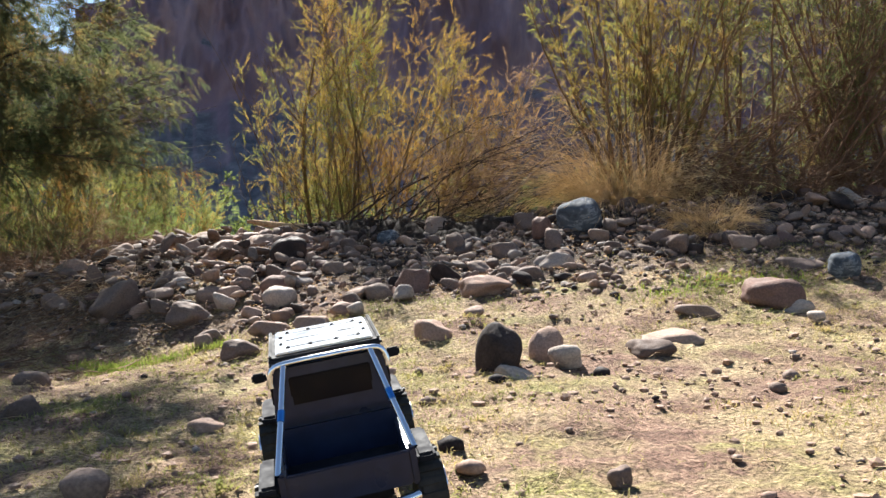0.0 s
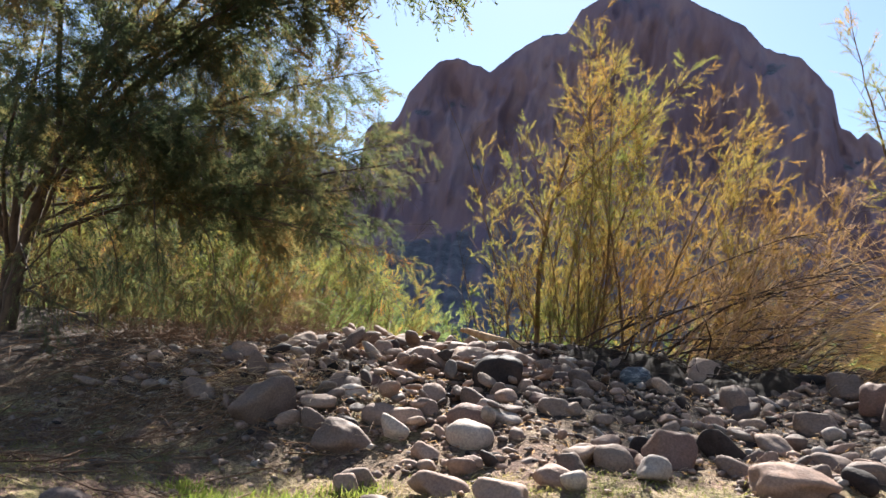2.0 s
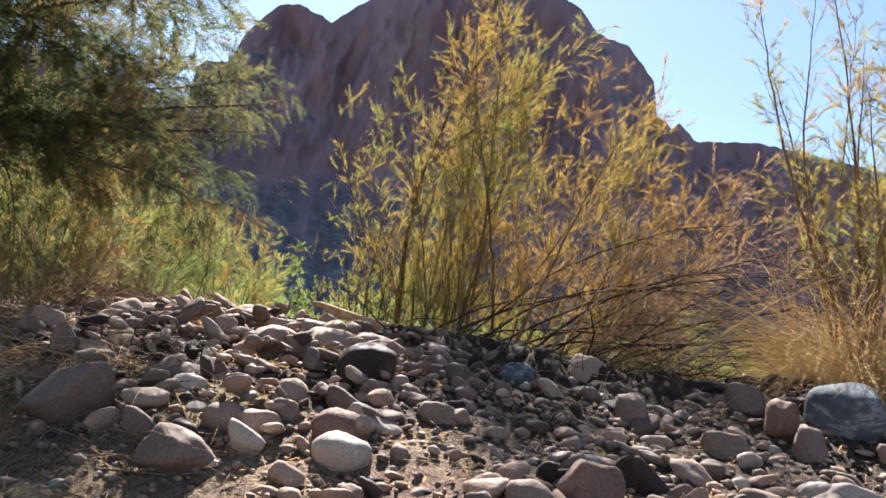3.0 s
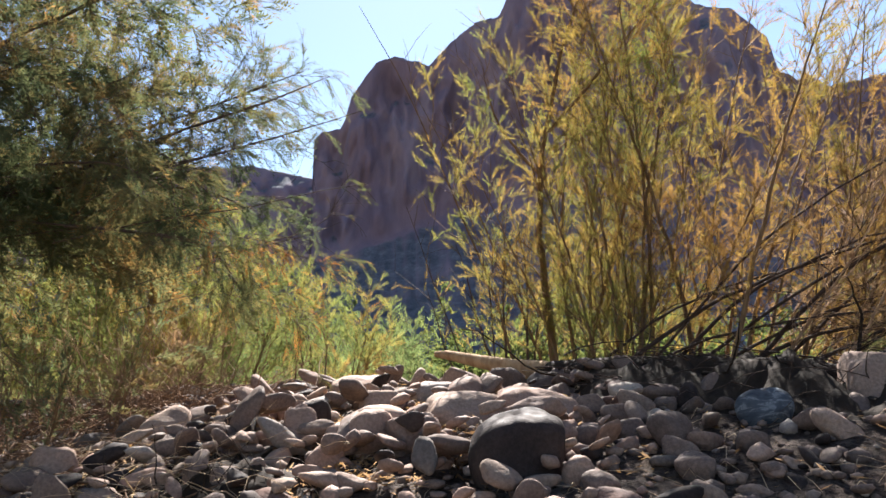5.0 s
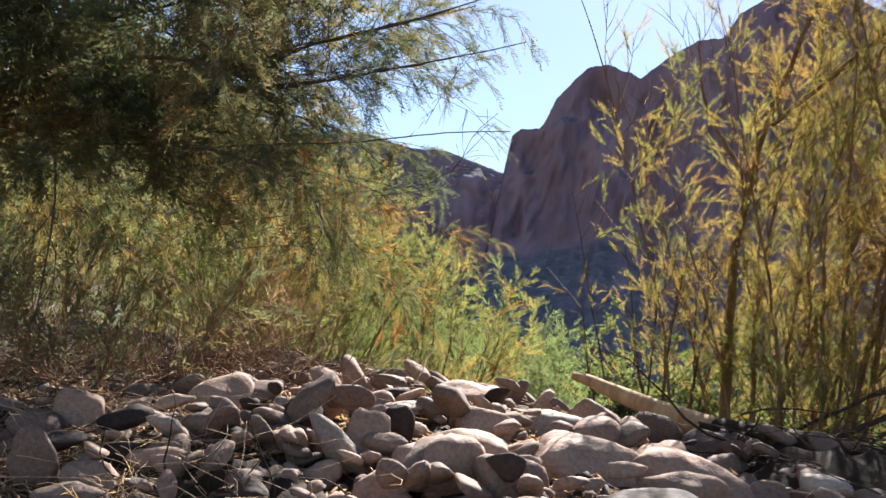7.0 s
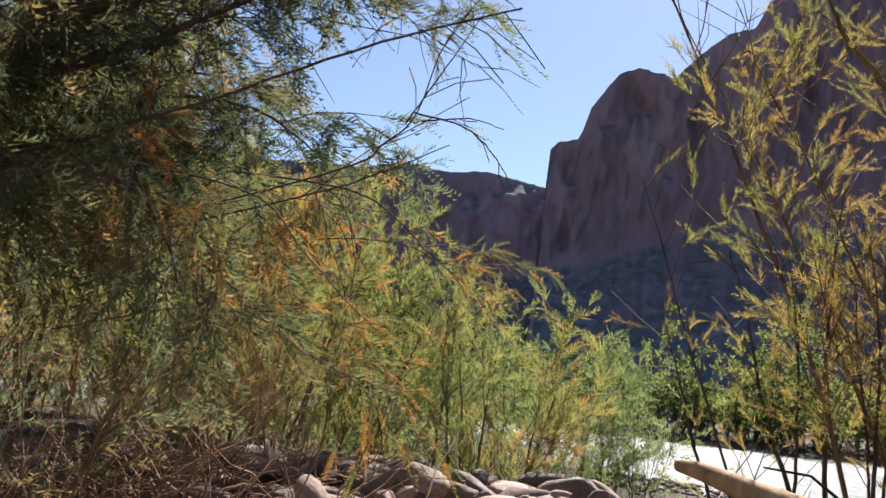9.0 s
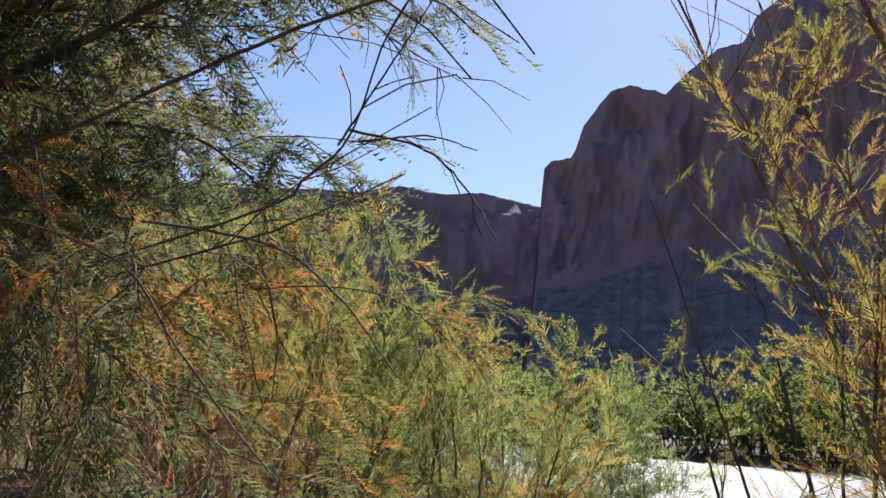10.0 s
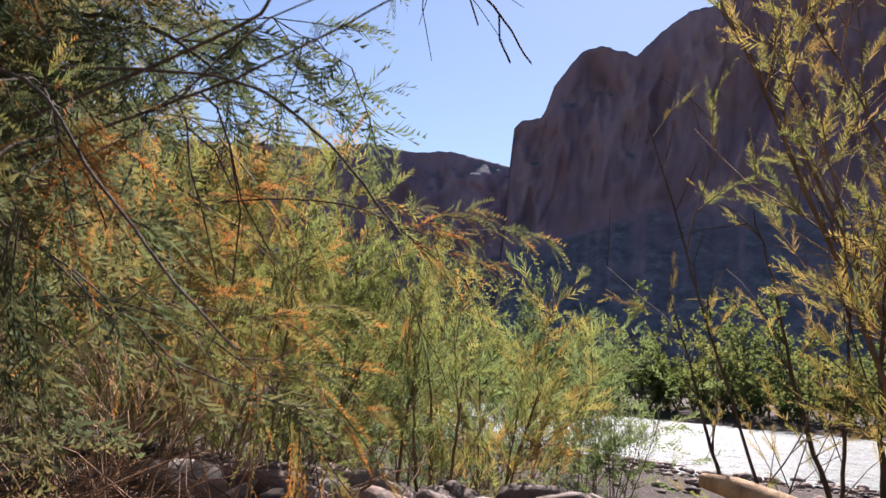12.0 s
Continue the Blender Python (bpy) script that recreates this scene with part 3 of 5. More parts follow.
def green_tamarisk():
    """The overhanging tree: arching limbs that reach out over the stones, open below."""
    ob = tagged(new("tamarisk_tree"), "green overhanging tamarisk tree with yellowing sprays", "tree")
    g = land(-4.05, 6.1)
    trunk = [([(-4.1, 6.1, g - 0.05), (-4.1, 6.1, g + 0.5), (-4.02, 6.12, g + 1.1), (-3.85, 6.15, g + 1.8), (-3.7, 6.2, g + 2.5)], 0.06),
             ([(-4.2, 6.15, g - 0.05), (-4.35, 6.2, g + 0.7), (-4.45, 6.2, g + 1.5), (-4.5, 6.2, g + 2.3)], 0.05)]
    arms = [([(-4.05, 6.1, 1.45), (-3.6, 6.1, 1.85), (-2.9, 6.15, 1.95), (-2.25, 6.18, 1.87), (-1.78, 6.2, 1.77), (-1.68, 6.2, 1.67)], 0.0055),
            ([(-4.0, 6.12, 1.8), (-3.5, 6.2, 2.0), (-2.7, 6.3, 2.06), (-2.18, 6.35, 2.09), (-1.74, 6.35, 2.13), (-1.3, 6.35, 2.19)], 0.009),
            ([(-3.95, 6.12, 1.9), (-3.2, 6.2, 2.05), (-2.31, 6.35, 2.15), (-2.03, 6.35, 2.22), (-1.68, 6.35, 2.27), (-1.42, 6.36, 2.33)], 0.010),
            ([(-3.9, 6.12, 2.0), (-3.3, 6.35, 2.15), (-2.8, 6.55, 2.28), (-2.3, 6.75, 2.45), (-1.87, 6.94, 2.63)], 0.014),
            ([(-3.9, 6.12, 2.1), (-3.4, 6.15, 2.4), (-2.8, 6.2, 2.6), (-2.2, 6.25, 2.75), (-1.75, 6.3, 2.85)], 0.016),
            ([(-3.8, 6.1, 2.4), (-3.4, 6.0, 2.75), (-2.8, 5.9, 3.0), (-2.2, 5.85, 3.15), (-1.8, 5.8, 3.2)], 0.016),
            ([(-3.7, 6.2, 2.6), (-3.3, 6.35, 3.0), (-2.8, 6.5, 3.25), (-2.2, 6.6, 3.4)], 0.014),
            ([(-4.0, 6.1, 1.7), (-3.6, 5.85, 2.1), (-3.1, 5.7, 2.32), (-2.7, 5.62, 2.36)], 0.016),
            ([(-4.0, 6.1, 2.0), (-3.7, 5.9, 2.5), (-3.3, 5.7, 2.75), (-2.9, 5.6, 2.85)], 0.014),
            ([(-4.0, 6.15, 1.7), (-3.6, 6.45, 2.0), (-3.1, 6.65, 2.15), (-2.6, 6.72, 2.15)], 0.014),
            ([(-4.35, 6.2, 1.6), (-4.6, 6.0, 2.1), (-4.7, 5.8, 2.6), (-4.7, 5.7, 3.1)], 0.016),
            ([(-4.4, 6.2, 1.9), (-4.2, 6.4, 2.5), (-3.9, 6.5, 3.1), (-3.6, 6.6, 3.5)], 0.016),
            ([(-4.4, 6.2, 1.7), (-4.9, 6.3, 2.2), (-5.3, 6.4, 2.6)], 0.016),
            ([(-4.2, 6.4, 1.9), (-3.8, 6.7, 2.3), (-3.2, 6.9, 2.6), (-2.6, 7.0, 2.8)], 0.014),
            ([(-4.3, 6.4, 2.1), (-3.9, 6.8, 2.7), (-3.4, 7.0, 3.0)], 0.014),
            ([(-4.4, 6.3, 1.7), (-4.2, 6.8, 2.0), (-3.8, 7.0, 2.2), (-3.2, 7.1, 2.25)], 0.012),
            ([(-4.0, 6.0, 1.9), (-3.5, 5.9, 2.2), (-3.0, 5.95, 2.35), (-2.4, 6.0, 2.4)], 0.014),
            ([(-3.9, 6.1, 2.2), (-3.4, 6.2, 2.3), (-2.8, 6.3, 2.36), (-2.1, 6.3, 2.45)], 0.014),
            ([(-4.1, 6.0, 1.5), (-3.8, 5.6, 2.0), (-3.4, 5.3, 2.35), (-2.9, 5.2, 2.5)], 0.016),
            ([(-4.2, 6.0, 1.7), (-4.0, 5.5, 2.3), (-3.7, 5.2, 2.7), (-3.2, 5.0, 2.9)], 0.016),
            ([(-4.3, 6.0, 1.5), (-4.3, 5.6, 2.0), (-4.1, 5.3, 2.4)], 0.016),
            ([(-4.3, 6.1, 1.8), (-4.6, 5.6, 2.4), (-4.5, 5.3, 2.8)], 0.016),
            ([(-4.2, 6.1, 1.9), (-3.7, 6.0, 2.6), (-3.2, 6.1, 2.9), (-2.6, 6.2, 3.0)], 0.016)]
    outer = [([(-2.35, 6.18, 1.885), (-2.0, 6.2, 1.83), (-1.78, 6.2, 1.77), (-1.66, 6.2, 1.64)], 0.006),
             ([(-2.4, 6.33, 2.08), (-2.0, 6.35, 2.11), (-1.74, 6.35, 2.13), (-1.5, 6.35, 2.16)], 0.005),
             ([(-2.4, 6.33, 2.14), (-2.03, 6.35, 2.22), (-1.68, 6.35, 2.27), (-1.55, 6.36, 2.3)], 0.006),
             ([(-2.3, 6.75, 2.45), (-2.1, 6.84, 2.53), (-1.87, 6.94, 2.63)], 0.005),
             ([(-2.3, 6.0, 2.05), (-2.0, 6.02, 2.02), (-1.8, 6.05, 1.92)], 0.005),
             ([(-2.4, 6.5, 2.1), (-2.05, 6.55, 2.05), (-1.8, 6.55, 1.92)], 0.005)]
    # upper limbs out of view, added for the shade they cast on the meadow
    high = [([(-3.8, 6.1, 2.6), (-3.0, 5.7, 3.3), (-2.2, 5.3, 3.7), (-1.4, 5.0, 3.9)], 0.02),
            ([(-3.7, 6.1, 2.8), (-2.8, 5.9, 3.5), (-2.0, 5.8, 3.9), (-1.1, 5.6, 4.1)], 0.02),
            ([(-3.6, 6.2, 2.7), (-2.8, 6.1, 3.2), (-2.0, 6.0, 3.5), (-1.35, 5.8, 3.6)], 0.02),
            ([(-3.5, 6.3, 2.8), (-2.6, 6.3, 3.4), (-1.9, 6.4, 3.65), (-1.45, 6.4, 3.7)], 0.02),
            ([(-3.6, 6.2, 3.0), (-2.6, 6.0, 3.6), (-1.8, 5.9, 3.9), (-1.2, 5.8, 4.0)], 0.02),
            ([(-3.9, 6.0, 2.4), (-3.4, 5.4, 3.0), (-2.8, 4.9, 3.3), (-2.3, 4.6, 3.4)], 0.02)]
    low = [([(-4.05, 6.1, 1.35), (-3.7, 6.0, 1.28), (-3.1, 5.9, 1.14), (-2.8, 5.85, 0.98)], 0.010),
           ([(-4.05, 6.1, 1.3), (-3.75, 6.2, 1.5), (-3.3, 6.25, 1.5), (-2.95, 6.25, 1.35)], 0.010),
           ([(-2.9, 6.15, 1.95), (-2.6, 6.05, 1.75), (-2.45, 6.0, 1.5), (-2.4, 5.98, 1.3)], 0.005),
           ([(-3.5, 6.1, 1.88), (-3.2, 5.98, 1.6), (-3.05, 5.95, 1.3)], 0.005),
           ([(-3.9, 5.9, 1.6), (-3.5, 5.6, 1.5), (-3.1, 5.4, 1.25), (-2.9, 5.35, 1.0)], 0.006),
           ([(-3.6, 5.8, 1.9), (-3.3, 5.6, 1.7), (-3.0, 5.5, 1.4)], 0.005),
           ([(-4.2, 5.9, 1.5), (-4.1, 5.5, 1.3), (-3.9, 5.2, 1.0)], 0.007),
           ([(-4.4, 5.9, 1.6), (-4.5, 5.4, 1.5), (-4.4, 5.0, 1.2)], 0.007),
           ([(-3.0, 6.0, 1.95), (-2.8, 5.85, 1.7), (-2.65, 5.8, 1.4)], 0.005)]
    near = [([(-2.4, 6.18, 1.83), (-2.0, 6.2, 1.87), (-1.6, 6.16, 1.866), (-1.43, 6.15, 1.88), (-1.28, 6.15, 1.889), (-1.18, 6.15, 1.89)], 0.0024),
            ([(-1.9, 6.2, 1.72), (-1.44, 6.2, 1.775), (-1.37, 6.2, 1.8), (-1.33, 6.2, 1.825), (-1.3, 6.2, 1.9), (-1.25, 6.2, 1.95)], 0.0013),
            ([(-1.8, 6.26, 1.74), (-1.51, 6.25, 1.77), (-1.42, 6.25, 1.785), (-1.32, 6.25, 1.81)], 0.0014),
            ([(-1.6, 6.2, 1.79), (-1.41, 6.2, 1.755), (-1.33, 6.2, 1.715), (-1.27, 6.2, 1.66)], 0.0013),
            ([(-1.75, 6.12, 1.8), (-1.45, 6.1, 1.73), (-1.36, 6.1, 1.67), (-1.3, 6.1, 1.625), (-1.26, 6.1, 1.6)], 0.0011),
            ([(-2.4, 6.5, 1.7), (-2.1, 6.65, 1.8), (-1.8, 6.75, 1.82), (-1.62, 6.8, 1.72)], 0.0018),
            ([(-2.3, 6.4, 1.6), (-2.0, 6.5, 1.66), (-1.75, 6.55, 1.6), (-1.6, 6.6, 1.46)], 0.0017),
            ([(-2.0, 6.2, 1.8), (-1.72, 6.2, 1.76), (-1.59, 6.18, 1.775), (-1.5, 6.16, 1.73), (-1.48, 6.15, 1.68)], 0.001)]
    dense = [([(-3.0, 6.45, 1.98), (-2.6, 6.5, 2.02), (-2.3, 6.52, 2.0), (-2.1, 6.53, 1.96)], 0.005),
             ([(-3.0, 6.5, 2.1), (-2.6, 6.55, 2.12), (-2.3, 6.56, 2.08), (-2.12, 6.55, 2.05)], 0.005),
             ([(-2.9, 6.5, 2.0), (-2.6, 6.6, 1.96), (-2.35, 6.62, 1.9), (-2.2, 6.6, 1.85)], 0.004),
             ([(-2.9, 6.3, 1.9), (-2.6, 6.36, 1.92), (-2.35, 6.42, 1.92), (-2.16, 6.46, 1.9)], 0.004),
             ([(-2.9, 6.6, 2.2), (-2.6, 6.65, 2.22), (-2.35, 6.66, 2.2), (-2.2, 6.66, 2.15)], 0.005),
             ([(-2.8, 6.4, 1.85), (-2.55, 6.5, 1.84), (-2.4, 6.55, 1.78)], 0.003)]
    wispy = [([(-1.33, 6.2, 1.83), (-1.3, 6.25, 1.826), (-1.26, 6.25, 1.79), (-1.235, 6.25, 1.755)], 0.0011),
             ([(-1.43, 6.35, 2.19), (-1.5, 6.35, 2.09), (-1.55, 6.35, 1.98)], 0.0009), ([(-1.32, 6.2, 1.82), (-1.26, 6.2, 1.815), (-1.22, 6.2, 1.80)], 0.0009),
             ([(-1.34, 6.2, 1.82), (-1.29, 6.2, 1.88), (-1.25, 6.2, 1.93)], 0.0009)]

    def open_below(p):
        """Ragged lower edge of the crown, the space round the walk, and a gap through which the sun reaches the heap."""
        k = (p[2] - 0.95) / sun_way.z
        if (p[0] + 1.85 - k * sun_way.x) ** 2 + (p[1] - 5.5 - k * sun_way.y) ** 2 < 0.05:
            return False
        ragged = noise.noise(Vector((p[0] * 2.6, p[1] * 2.6, 3.0)))
        return p[2] > 3.35 or p[2] > 1.72 + 0.36 * ragged and p[0] < -1.62 + 0.22 * ragged - max(0.0, p[2] - 2.2) * 0.3

    boughs(ob, trunk, 20, BARK, LEAF_GREEN, 1.5, (0.4, 0.7), 12, (0.12, 0.26), 40, 0.09, 0.55, keep=open_below, part_name="trunk")
    boughs(ob, arms, 21, BARK, LEAF_GREEN, 7.5, (0.4, 0.85), 24, (0.1, 0.24), 56, 0.095, 0.2, 0.8, 0.05, 0.3, 11, 0.29, keep=open_below, leafy=lambda p: p[0] < -2.05 or p[2] > 2.6)
    boughs(ob, outer, 26, BARK, LEAF_GREEN, 9.0, (0.2, 0.5), 32, (0.07, 0.17), 75, 0.06, 0.0, 0.85, 0.05, 0.3, 14, 0.25, keep=lambda p: p[2] > 1.45 and (open_below(p) or p[0] < -1.55), thin=0.001, part_name="branch")
    boughs(ob, high, 25, BARK, LEAF_GREEN, 7.0, (0.4, 0.85), 20, (0.12, 0.26), 40, 0.14, 0.2, 0.8, 0.05, 0.3, 7, 0.34, keep=open_below)
    boughs(ob, low, 22, BARK, LEAF_GREEN, 4.5, (0.2, 0.4), 17, (0.1, 0.2), 46, 0.08, 0.25, 0.75, 0.12, 0.4, 11, 0.22, keep=lambda p: p[2] > land(p[0], p[1]) + 0.12)
    boughs(ob, near, 23, BARK, LEAF_AUTUMN, 9.0, (0.12, 0.3), 30, (0.05, 0.14), 100, 0.04, 0.25, 0.9, 0.08, 0.3, 20, 0.17, bare=0.1, thin=0.0007, part_name="branch",
           keep=lambda p: (p[0] + 1.05) ** 2 + (p[1] - 5.88) ** 2 > 0.09 and (p[0] < -1.42 or noise.noise(Vector((p[0] * 9, p[1] * 9, p[2] * 9))) > 0.32), leafy=lambda p: p[0] < -1.46 - 0.8 * max(0.0, p[2] - 1.86) or noise.noise(Vector((p[0] * 12, p[1] * 12, p[2] * 12))) > 0.25)
    boughs(ob, dense, 27, BARK, LEAF_GREEN, 14.0, (0.1, 0.22), 42, (0.06, 0.13), 110, 0.05, 0.1, 0.85, 0.05, 0.3, 12, 0.22, thin=0.0008, part_name="branch")
    boughs(ob, wispy, 24, BARK, LEAF_AUTUMN, 5.0, (0.04, 0.1), 22, (0.02, 0.05), 50, 0.018, 0.1, 0.9, 0.04, 0.3, 9, 0.16, bare=0.5, thin=0.0006, part_name="branch")


def shrub(name, x, y, wide, deep, count, tall, seed, leaf, label, category="shrub", group="", bark=None, fan=0.25, lean=0.0, thick=0.008, plume=0.085, bare=0.0, twigs=13, rise=0.15, leaflets=9, per=5.5, dense=52, start=0.1, spread=0.28):
    """Many stems from one patch of ground that fan outwards; tall gives the height from the place."""
    rng = np.random.default_rng(seed)
    spots = [(x + wide * rng.uniform(-0.5, 0.5), y + deep * rng.uniform(-0.5, 0.5)) for _ in range(count)]
    high = tall if callable(tall) else (lambda a, b: tall)
    stems = stems_from(rng, spots, lambda a, b: (lean + fan * (a - x) / max(wide, 0.1) * 2 + rng.normal() * 0.12, rng.normal() * 0.14), lambda a, b: high(a, b) * rng.uniform(0.6, 1.0), thick)
    ob = tagged(new(name), label, category, group)
    boughs(ob, stems, seed + 1, bark or BARK_GOLD, leaf, per, (0.2, 0.45), twigs, (0.09, 0.2), dense, plume, start, 0.95, 0.01, 0.1, leaflets, spread, rise=rise, flat=0.6, bare=bare, part_name="stem")
    return ob


golden_tamarisk()
green_tamarisk()


def sapling():
    """Thin young stems beside the golden shrub."""
    shrub("tamarisk_sapling", -1.32, 7.66, 0.36, 0.2, 9, 0.95, 34, LEAF_LIME, "thin young tamarisk with dark stems and sparse yellow sprays", bark=BARK, fan=0.25, lean=-0.1, thick=0.006, plume=0.045, bare=0.5, twigs=12, per=3.5, dense=50, leaflets=15)


def dead_limbs():
    """Dark dead limbs that sweep out of the golden shrub, low over the stones."""
    rng = np.random.default_rng(36)
    ob = tagged(new("dead_limbs"), "dark dead tamarisk limbs leaning low over the stones", "branches")
    limbs = []
    for i in range(17):
        x = -0.9 + 0.08 * i
        z = land(x, 7.45) + 0.02
        reach, up, over = rng.uniform(0.9, 1.9), rng.uniform(0.08, 0.95), rng.uniform(-0.35, 0.05)
        limbs.append(([(x, 7.45, z), (x + reach * 0.33, 7.45 + over * 0.4, z + up * 0.5 + 0.05), (x + reach * 0.7, 7.45 + over * 0.8, z + up * 0.85 + 0.04), (x + reach, 7.45 + over, z + up)], rng.uniform(0.005, 0.011)))
    boughs(ob, limbs, 37, BARK_DARK, LEAF_DRY, 5.0, (0.2, 0.5), 12, (0.08, 0.22), 20, 0.05, 0.2, 1.0, 0.02, 0.2, 8, 0.2, bare=0.8, thin=0.0016)


sapling()
dead_limbs()
shrub("tamarisk_shrub", 1.65, 7.35, 0.5, 0.35, 30, 2.7, 31, LEAF_LIME, "tall tamarisk with many bare straight stems beside the blue boulder", fan=0.3, thick=0.014, bare=0.3, twigs=13, per=4.0, start=0.25, plume=0.07, leaflets=13)
shrub("tamarisk_shrub", 2.6, 7.5, 1.1, 0.6, 36, 2.8, 41, LEAF_OLIVE, "dense brown tamarisk thicket with dead twigs", bark=BRUSH, fan=0.3, thick=0.014, bare=0.6, twigs=24, start=0.1, plume=0.09, leaflets=6, dense=36)
shrub("tamarisk_shrub", 3.7, 7.4, 1.2, 0.6, 34, 2.9, 51, LEAF_OLIVE, "dense brown tamarisk thicket with dead twigs", bark=BRUSH, fan=0.35, thick=0.014, bare=0.65, twigs=22, start=0.1, plume=0.09, leaflets=6, dense=36)
shrub("tamarisk_shrub", 4.9, 7.3, 1.2, 0.6, 20, 3.0, 55, LEAF_OLIVE, "dense brown tamarisk thicket with dead twigs", fan=0.3, thick=0.013, bare=0.5, twigs=9, plume=0.09, leaflets=6, dense=40)
shrub("tamarisk_shrub", -5.4, 7.6, 1.4, 0.7, 22, 2.5, 57, LEAF_YELLOW, "tall olive tamarisk behind the overhanging tree", fan=0.2, thick=0.014, twigs=8, plume=0.12, leaflets=6, dense=42)


def fallen_thicket():
    """Dead limbs that lie crossed and slanting through the foot of the thicket."""
    rng = np.random.default_rng(43)
    ob = tagged(new("dead_thicket"), "crossed brown dead limbs fallen through the tamarisk thicket", "branches")
    limbs = []
    for i in range(40):
        x, y = rng.uniform(1.7, 3.8), rng.uniform(6.85, 7.3)
        z = land(x, y)
        reach, up = rng.uniform(0.7, 1.7), rng.uniform(0.25, 1.25)
        limbs.append(([(x, y, z), (x + reach * 0.4, y + rng.normal() * 0.1, z + up * 0.5), (x + reach, y + rng.normal() * 0.2, z + up)], rng.uniform(0.005, 0.014)))
    boughs(ob, limbs, 44, BRUSH, LEAF_OLIVE, 6.0, (0.25, 0.6), 14, (0.1, 0.26), 20, 0.06, 0.1, 0.9, 0.02, 0.2, 8, 0.2, bare=0.85, thin=0.0018)


fallen_thicket()


def yellow_bush():
    """The broad sunlit tamarisk behind the stone heap: its outline falls towards the water."""
    def top(x, y):
        return float(np.interp(x, [-4.7, -3.6, -2.95, -2.5, -2.1], [1.7, 1.4, 1.05, 0.7, 0.4]))
    shrub("tamarisk_shrub", -2.82, 7.75, 1.3, 0.4, 28, top, 60, LEAF_YELLOW, "broad sunlit yellow green tamarisk behind the stone heap", fan=0.1, lean=0.05, thick=0.005, plume=0.075, twigs=22, per=7.0, leaflets=12, dense=50, start=0.0, spread=0.27)
    shrub("tamarisk_shrub", -3.95, 7.9, 1.3, 0.6, 24, top, 61, LEAF_YELLOW, "broad sunlit yellow green tamarisk behind the stone heap", fan=0.1, thick=0.007, plume=0.095, twigs=15, leaflets=8, start=0.0, spread=0.31)


yellow_bush()
shrub("dead_tamarisk", -2.85, 7.12, 0.75, 0.3, 16, 0.42, 90, LEAF_DRY, "low brown tangle of dead tamarisk twigs beside the stone heap", bark=BRUSH_PALE, fan=0.4, thick=0.0035, plume=0.05, bare=0.8, twigs=24, rise=0.0, leaflets=8, per=8.0, dense=36, start=0.05)
for bx, by, wide, tall, seed, leaf, label in (
        # this bush stands in shade: the darker leaf colour stands in for it
        (-3.5, 9.2, 0.9, 0.55, 66, LEAF_GREEN, "green bank bush behind the stones, leaves coloured dark for shade"),
        (-3.9, 9.9, 1.0, 0.9, 67, LEAF_BUSH, "light green bank bush behind the stones"),
        (-4.1, 11.2, 1.0, 1.05, 68, LEAF_BUSH, "bright green willow bush near the water"),
        (-3.25, 10.8, 0.5, 0.95, 69, LEAF_BUSH, "slender bright green willow near the water"),
        (-2.8, 6.45, 0.7, 0.5, 79, LEAF_GREEN, "green tamarisk shoots under the overhanging tree"),
        (-3.5, 6.3, 0.8, 0.6, 80, LEAF_GREEN, "green tamarisk shoots under the overhanging tree"),
        (-5.6, 7.6, 1.4, 0.9, 81, LEAF_OLIVE, "olive undergrowth behind the overhanging tree"),
        (-4.6, 9.3, 1.8, 0.9, 82, LEAF_BUSH, "light green bank bush behind the stones"),
        (-6.8, 10.0, 2.4, 1.2, 83, LEAF_BUSH, "tall green bush on the river bank"),
        (-4.5, 8.5, 1.7, 0.95, 84, LEAF_OLIVE, "olive undergrowth behind the overhanging tree"),
        (-5.6, 8.9, 1.9, 1.2, 85, LEAF_OLIVE, "olive undergrowth behind the overhanging tree"),
        (-4.7, 7.0, 1.3, 0.9, 76, LEAF_OLIVE, "olive undergrowth behind the overhanging tree"),
        (-6.3, 8.2, 1.8, 1.4, 77, LEAF_YELLOW, "tall yellow green bush on the river bank"),
        (-8.5, 9.5, 2.6, 1.6, 78, LEAF_BUSH, "tall green bush on the river bank"),
        (-4.6, 12.3, 0.9, 1.5, 75, LEAF_BUSH, "tall willow with bare spiky tops near the water"),
        (-5.3, 11.5, 1.4, 1.3, 70, LEAF_BUSH, "bright green willow bush near the water"),
        (-0.2, 9.3, 1.0, 0.32, 71, LEAF_BUSH, "fresh green bank bush behind the golden shrub"),
        (1.0, 8.6, 1.1, 0.5, 72, LEAF_BUSH, "fresh green bank bush behind the golden shrub"),
        (1.7, 8.7, 1.0, 0.55, 73, LEAF_BUSH, "fresh green bank bush behind the golden shrub"),
        (2.8, 8.6, 1.0, 0.6, 74, LEAF_BUSH, "fresh green bank bush behind the thicket")):
    shrub("bank_bush", bx, by, wide, wide * 0.6, 16, tall, seed, leaf, label, "bush", "bushes on the river bank", fan=0.25, thick=0.004, plume=0.1 if by > 8.2 else 0.07, twigs=13, leaflets=7, start=0.0, dense=32, spread=0.32)


